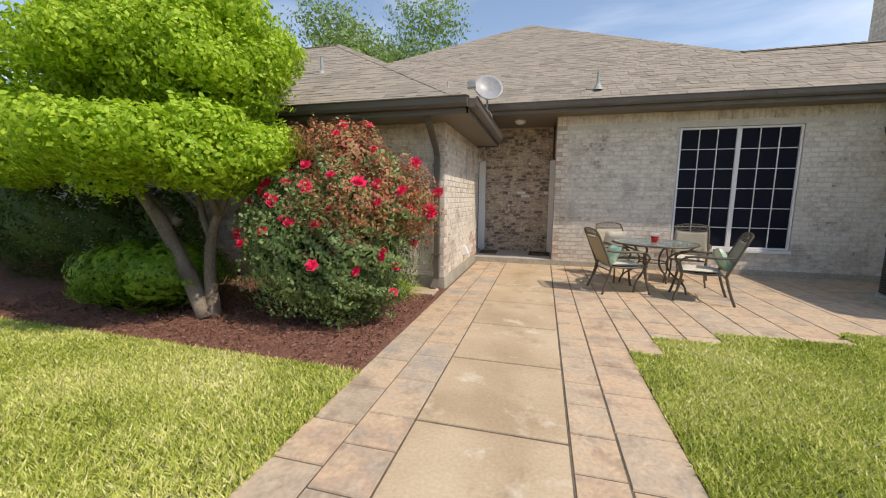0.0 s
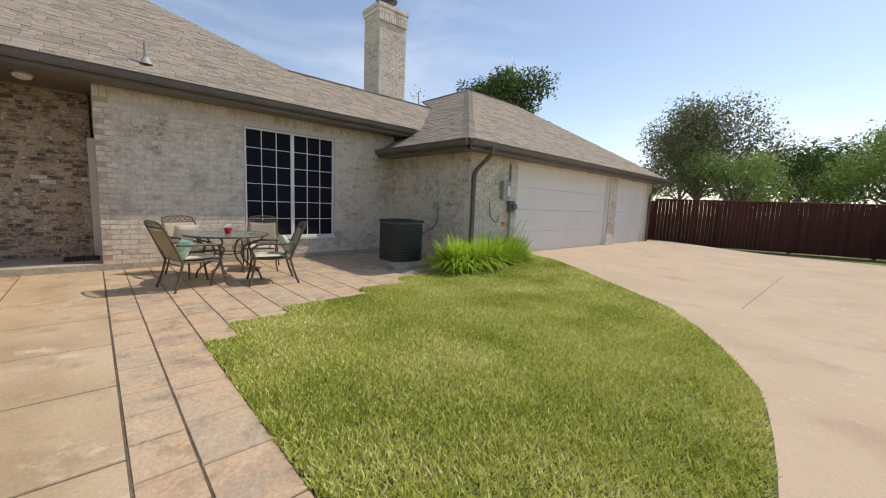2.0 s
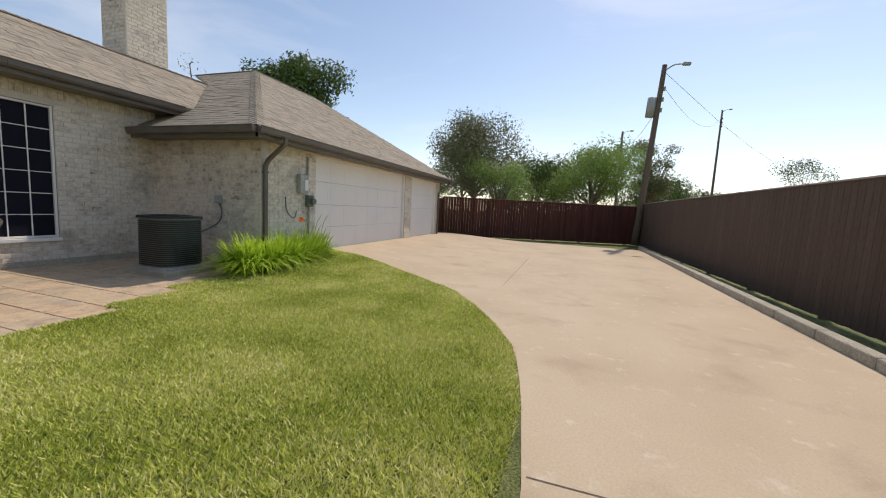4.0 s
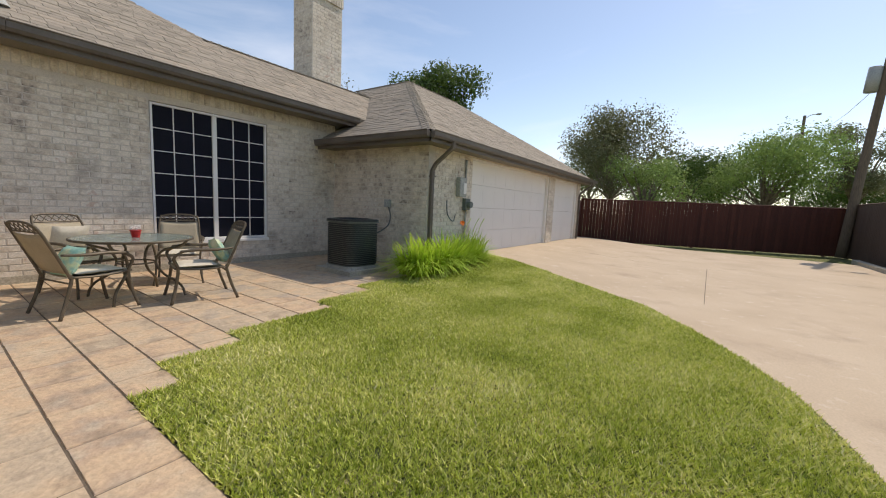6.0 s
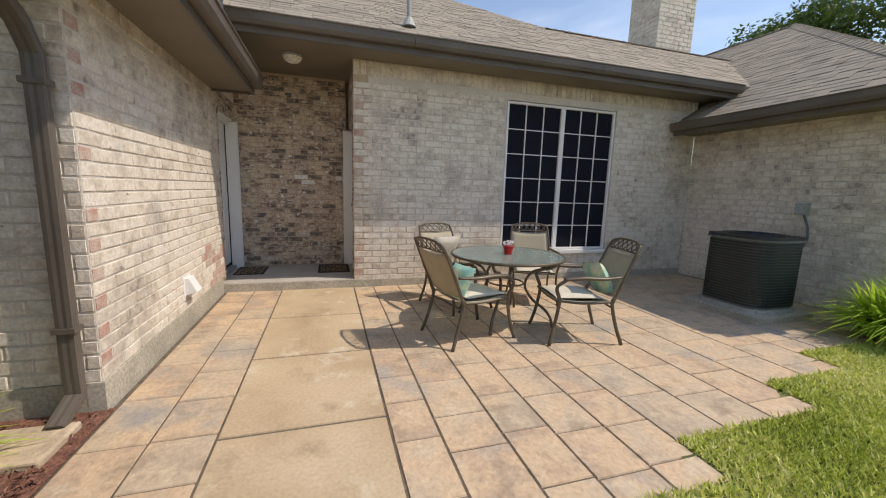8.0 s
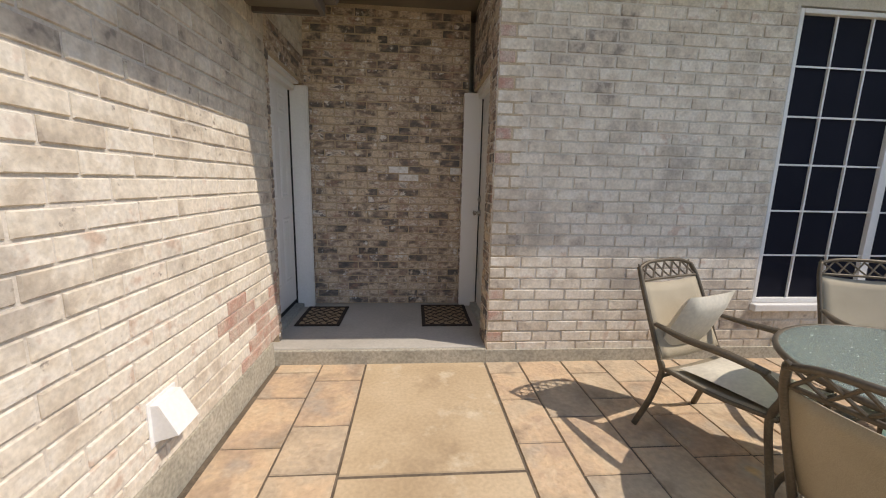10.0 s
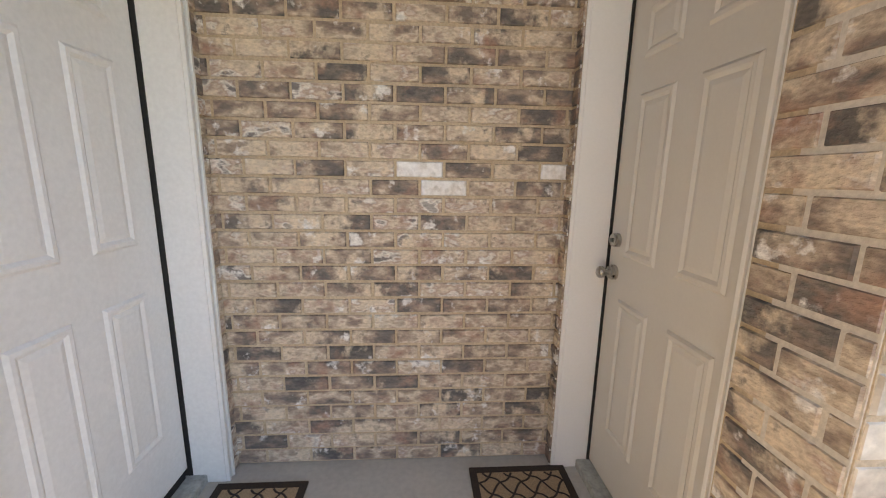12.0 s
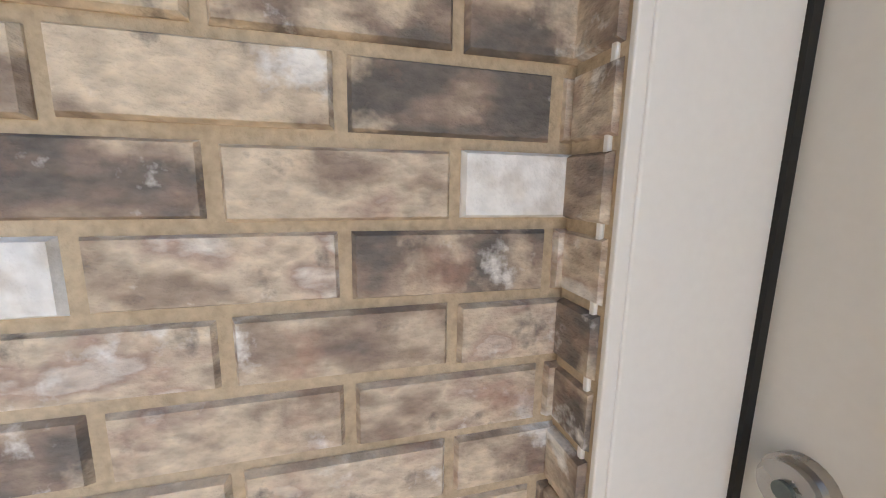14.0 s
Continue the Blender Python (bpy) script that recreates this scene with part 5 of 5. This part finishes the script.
hedge = thing("hedge", "dark evergreen hedge behind the tree by the wall", "shrub", (-8.2, 4.2, 0))
for k, blob in enumerate((((0, 0, 1.0), (2.0, 0.9, 1.0)), ((-3.5, 0.2, 1.2), (2.2, 0.9, 1.2)), ((1.9, 0.3, 0.8), (0.9, 0.5, 0.8)))):
    lc, ln = lobes([blob], 900, 7 + k)
    leaves("foliage", lc, ln, 0.07, M_LEAFD, hedge, 7 + k)

rose = thing("rose_bush", "large red-flowering rose bush with reddish new growth in the mulch bed", "rose bush", (-2.38, 3.6, 0))
rg = random.Random(3)
for k in range(14):
    a, q = rg.uniform(0, math.tau), rg.uniform(0.3, 0.75)
    part("stem", tube(bmesh.new(), [(0, 0, 0), (math.cos(a) * q * 0.4, math.sin(a) * q * 0.4, 0.7), (math.cos(a) * q, math.sin(a) * q, rg.uniform(1.2, 2.0))], [0.014, 0.01, 0.005], 6), M_BARK, rose)
body = [((0, 0, 0.8), (0.85, 0.75, 0.7)), ((0.1, 0.1, 1.3), (0.8, 0.7, 0.6)), ((-0.45, -0.1, 1.0), (0.6, 0.6, 0.65)), ((0.0, -0.1, 0.45), (0.75, 0.6, 0.42))]
lc, ln = lobes(body, 2000, 8, 0.5, 0.2)
leaves("foliage", lc, ln, 0.05, M_LEAFR, rose, 8, 0.6)
tops = [((0.1, 0.15, 1.85), (0.5, 0.5, 0.35)), ((-0.2, 0.1, 2.05), (0.35, 0.35, 0.25)), ((0.15, 0.2, 2.1), (0.2, 0.2, 0.2)), ((0.6, 0.2, 1.5), (0.4, 0.45, 0.4)), ((0.85, 0.3, 1.3), (0.3, 0.3, 0.4)), ((0.35, -0.2, 1.35), (0.55, 0.6, 0.45))]
lc, ln = lobes(tops, 1700, 9, 0.6, 0.25)
leaves("new_growth", lc, ln, 0.045, M_LEAFRR, rose, 9, 0.45, "reddish young leaves")


def bloom(parent, at, r, mat, name="flower"):
    v, f = [], []
    rg2 = random.Random(str(at))
    for layer in range(3):
        m = 6 - layer
        for k in range(m):
            a = k * math.tau / m + layer * 0.5 + rg2.uniform(-0.2, 0.2)
            up = 0.25 + layer * 0.55
            d = Vector((math.cos(a), math.sin(a), up)).normalized()
            s = Vector((-math.sin(a), math.cos(a), 0))
            o = Vector((0, 0, layer * r * 0.12))
            q = r * (1 - layer * 0.22)
            base = len(v)
            v += [o, o + d * q * 0.6 - s * q * 0.42, o + d * q + Vector((0, 0, r * 0.1)), o + d * q * 0.6 + s * q * 0.42]
            f.append((base, base + 1, base + 2, base + 3))
    ob = raw(name, v, f, mat, parent)
    ob.location = at
    ob.rotation_euler = (rg2.uniform(0.2, 1.3), 0, rg2.uniform(-0.6, 0.9))
    return ob


for k in range(58):
    hi = k % 3 == 0
    c, rad = rg.choice(tops if hi else body)
    a, e = rg.uniform(-math.pi, 0.5), rg.uniform(-0.2, 1.0)
    d = Vector((math.cos(a) * math.cos(e), math.sin(a) * math.cos(e), math.sin(e)))
    bloom(rose, Vector((c[0] + d.x * rad[0] * 1.06, c[1] + d.y * rad[1] * 1.06, c[2] + d.z * rad[2] * 1.06)), rg.uniform(0.06, 0.095), M_PETAL)


def strap_clump(name, label, x0, x1, y0, y1, n, length, width, seed, z=0.0):
    t = thing(name, label, "plant", ((x0 + x1) / 2, (y0 + y1) / 2, z))
    rg3 = random.Random(seed)
    v, f = [], []
    for _ in range(n):
        u, w = rg3.uniform(-1, 1), rg3.uniform(-1, 1)
        px, py = u * (x1 - x0) / 2 * 0.75, w * (y1 - y0) / 2 * 0.6
        a = math.atan2(w, u * 1.2) + rg3.uniform(-0.9, 0.9)
        L = length * rg3.uniform(0.6, 1.15)
        lean = rg3.uniform(0.3, 1.0)
        s = Vector((-math.sin(a), math.cos(a), 0)) * width / 2
        base = len(v)
        for k in range(6):
            q = k / 5
            h = L * (q * (1.15 - 0.35 * lean) - 0.75 * lean * q * q)
            r = L * lean * (0.25 * q + 0.55 * q * q)
            c = Vector((px + math.cos(a) * r, py + math.sin(a) * r, max(0.01, h)))
            wd = 1 - 0.85 * q ** 2
            v += [c - s * wd, c + s * wd]
        for k in range(5):
            b = base + 2 * k
            f.append((b, b + 1, b + 3, b + 2))
    raw("foliage", v, f, M_LILY, t, kind="stuff")
    return t


lily = strap_clump("daylily_clump", "dense bright green daylily clump in front of the brick corner", 4.85, 7.95, 4.4, 5.15, 2300, 0.9, 0.034, 11, 0.03)
for k in range(3):
    x = (0.55, 0.9, 1.15)[k]
    part("flower_stalk", tube(bmesh.new(), [(x, 0, 0.2), (x + 0.08, -0.05, 0.8), (x + 0.2, -0.1, 1.05)], 0.006, 6), M_LILY, lily)
bloom(lily, Vector((0.4, -0.1, 0.95)), 0.07, M_ORANGE)
strap_clump("lily_clump", "small green strap-leaved clump beside the rose bush", -2.3, -1.9, 4.45, 5.0, 170, 0.55, 0.018, 12)


def far_tree(x, y, h, r, mat, label, seed, leaf=0.16, dens=26, n=11, trunk=0.4, bare=False):
    t = thing("tree", label, "tree", (x, y, 0))
    rg4 = random.Random(seed)
    part("trunk", tube(bmesh.new(), [(0, 0, 0), (0.05 * r, 0, h * 0.3), (0, 0.05 * r, h * 0.6)], [trunk * 0.5, trunk * 0.4, trunk * 0.2], 10), M_BARK, t, smooth=True)
    blobs = []
    for k in range(n):
        a, q, z = rg4.uniform(0, math.tau), r * math.sqrt(rg4.random()) * 0.72, h * rg4.uniform(0.42, 0.88)
        c = (math.cos(a) * q, math.sin(a) * q, z)
        s = r * rg4.uniform(0.22, 0.42)
        blobs.append((c, (s, s, s * 0.8)))
        part("limb", tube(bmesh.new(), [(0, 0, h * 0.28), (c[0] * 0.5, c[1] * 0.5, (h * 0.3 + z) / 2), c], [trunk * 0.2, trunk * 0.12, 0.02], 6), M_BARK, t)
    lc, ln = lobes(blobs, dens, seed, 0.9, 0.25)
    leaves("crown", lc, ln, leaf, mat, t, seed, 0.5)
    if bare:
        for k in range(40):
            a, q = rg4.uniform(0, math.tau), r * rg4.uniform(0.2, 0.9)
            part("twig", tube(bmesh.new(), [(0, 0, h * 0.4), (math.cos(a) * q * 0.5, math.sin(a) * q * 0.5, h * 0.75), (math.cos(a) * q, math.sin(a) * q, h * rg4.uniform(0.9, 1.15))], [0.05, 0.03, 0.01], 5), M_BARK, t)
    return t


far_tree(26.5, 5.9, 7.8, 3.9, M_LEAFO, "mid-size olive green tree behind the fence", 21, 0.16, 60, 18)
far_tree(24, 3.5, 4.6, 2.4, M_LEAFG, "pale green shrubby tree behind the fence", 22, 0.14, 80)
far_tree(30, -2.1, 7.2, 4.2, M_LEAFG, "broad bright green tree behind the fence", 23, 0.16, 60, 18)
far_tree(34, 2.5, 6.0, 3.5, M_LEAFD, "dark green tree behind the fence", 24, 0.2, 40)
far_tree(33, -6.5, 8.3, 2.2, M_LEAFO, "slender olive green tree behind the fence", 25, 0.16, 70, 16)
far_tree(75, -35, 13, 4.5, M_LEAFO, "distant sparse bare-branched tree", 26, 0.3, 8, 12)
far_tree(70, -20, 6, 4.0, M_LEAFD, "distant low dark tree", 27, 0.35, 16, 9)
far_tree(16.6, 13.0, 8.9, 2.8, M_LEAFD, "dark green tree rising behind the garage roof", 43, 0.18, 110, 28)
far_tree(14.2, 16.5, 9.0, 1.8, M_LEAFO, "sparse thin tree behind the roof", 29, 0.12, 14, 10)
far_tree(-9.8, 23, 13.2, 5.4, M_LEAFG, "grey-green tree rising behind the wing roof", 30, 0.22, 45, 24)
far_tree(-20, 14, 8, 5, M_LEAFD, "dark green tree beyond the lawn", 31, 0.25, 20, 12)
far_tree(-14, -14, 9, 6, M_LEAFD, "dark green tree across the lawn", 32, 0.25, 20, 12)
far_tree(45, 12, 9, 6, M_LEAFD, "distant dark green tree line", 33, 0.3, 20, 12)
far_tree(50, 2, 7, 7, M_LEAFD, "distant dark green tree line", 34, 0.3, 20, 12)
far_tree(60, -10, 7, 7, M_LEAFD, "distant dark green tree line", 35, 0.3, 20, 12)


def grass(name, label, inside, box4, n, h, seed, near):
    """Blades of grass, denser near the point near."""
    r = np.random.RandomState(seed)
    x = r.uniform(box4[0], box4[1], n)
    y = r.uniform(box4[2], box4[3], n)
    keep = np.array([inside(a, b) for a, b in zip(x, y)])
    d = np.hypot(x - near[0], y - near[1])
    keep &= r.uniform(0, 1, n) < np.clip(3.5 / (d + 0.1), 0.25, 1)
    x, y, d = x[keep], y[keep], d[keep]
    m = len(x)
    z = np.array([gz(a, b) for a, b in zip(x, y)])
    wide = r.uniform(0.003, 0.009, m) * np.clip(d / 2.5, 1, 3.4)
    a = r.uniform(0, math.tau, m)
    lean = r.uniform(0.3, 1.4, m)
    hh = h * r.uniform(0.3, 1.3, m)
    la = r.uniform(0, math.tau, m)
    tip = np.stack([x + np.cos(la) * hh * lean, y + np.sin(la) * hh * lean, z + hh], 1)
    p0 = np.stack([x - np.cos(a) * wide, y - np.sin(a) * wide, z - 0.004], 1)
    p1 = np.stack([x + np.cos(a) * wide, y + np.sin(a) * wide, z - 0.004], 1)
    v = np.stack([p0, p1, tip], 1).reshape(-1, 3)
    me = bpy.data.meshes.new(name)
    me.vertices.add(3 * m)
    me.vertices.foreach_set("co", v.ravel().astype(np.float32))
    me.loops.add(3 * m)
    me.loops.foreach_set("vertex_index", np.arange(3 * m, dtype=np.int32))
    me.polygons.add(m)
    me.polygons.foreach_set("loop_start", np.arange(0, 3 * m, 3, dtype=np.int32))
    me.polygons.foreach_set("loop_total", np.full(m, 3, dtype=np.int32))
    me.update()
    me.validate()
    me.materials.append(M_GRASS)
    tagged(new(name, me), label, "grass", kind="stuff")


grass("grass", "short lawn grass blades, green with straw patches", lambda a, b: arc_y(a) + 0.02 < b < (patio_edge(a) + 0.02 if a < 6.2 else 5.2), (0.8, 8.4, -0.5, 5.3), 560000, 0.034, 1, (1.5, 1.0))
grass("grass", "short lawn grass blades beside the mulch bed", lambda a, b: b < 2.28 - 0.02 * a, (-9, -1.45, -3, 2.6), 460000, 0.034, 2, (-1.5, 0.8))
rgm = np.random.RandomState(5)
n = 9000
mx_, my_ = rgm.uniform(-7, -1.5, n), rgm.uniform(2.35, 5.2, n)
leaves("mulch_chips", np.stack([mx_, my_, rgm.uniform(0.008, 0.03, n)], 1), np.tile((0, 0, 1.0), (n, 1)), 0.05, M_MULCH, None, 6, 0.3, "loose shredded red bark chips", "mulch")
part("stepping_stone", boxed((-2.1, 4.75, 0.0), (-1.55, 5.1, 0.05), 0.012), M_PAVER, label="flat tan stone block under the downpipe in the mulch")
tagged(bpy.data.objects["stepping_stone"], category="stone")

# ---- the pieces of walls, floors and roofs ----
for args in walls_to_lay:
    nm, items, unit, mat_, parent_, near_, limit_, special_ = args
    lay_pieces(nm, items, unit, mat_, parent_, near_, limit_, special_)
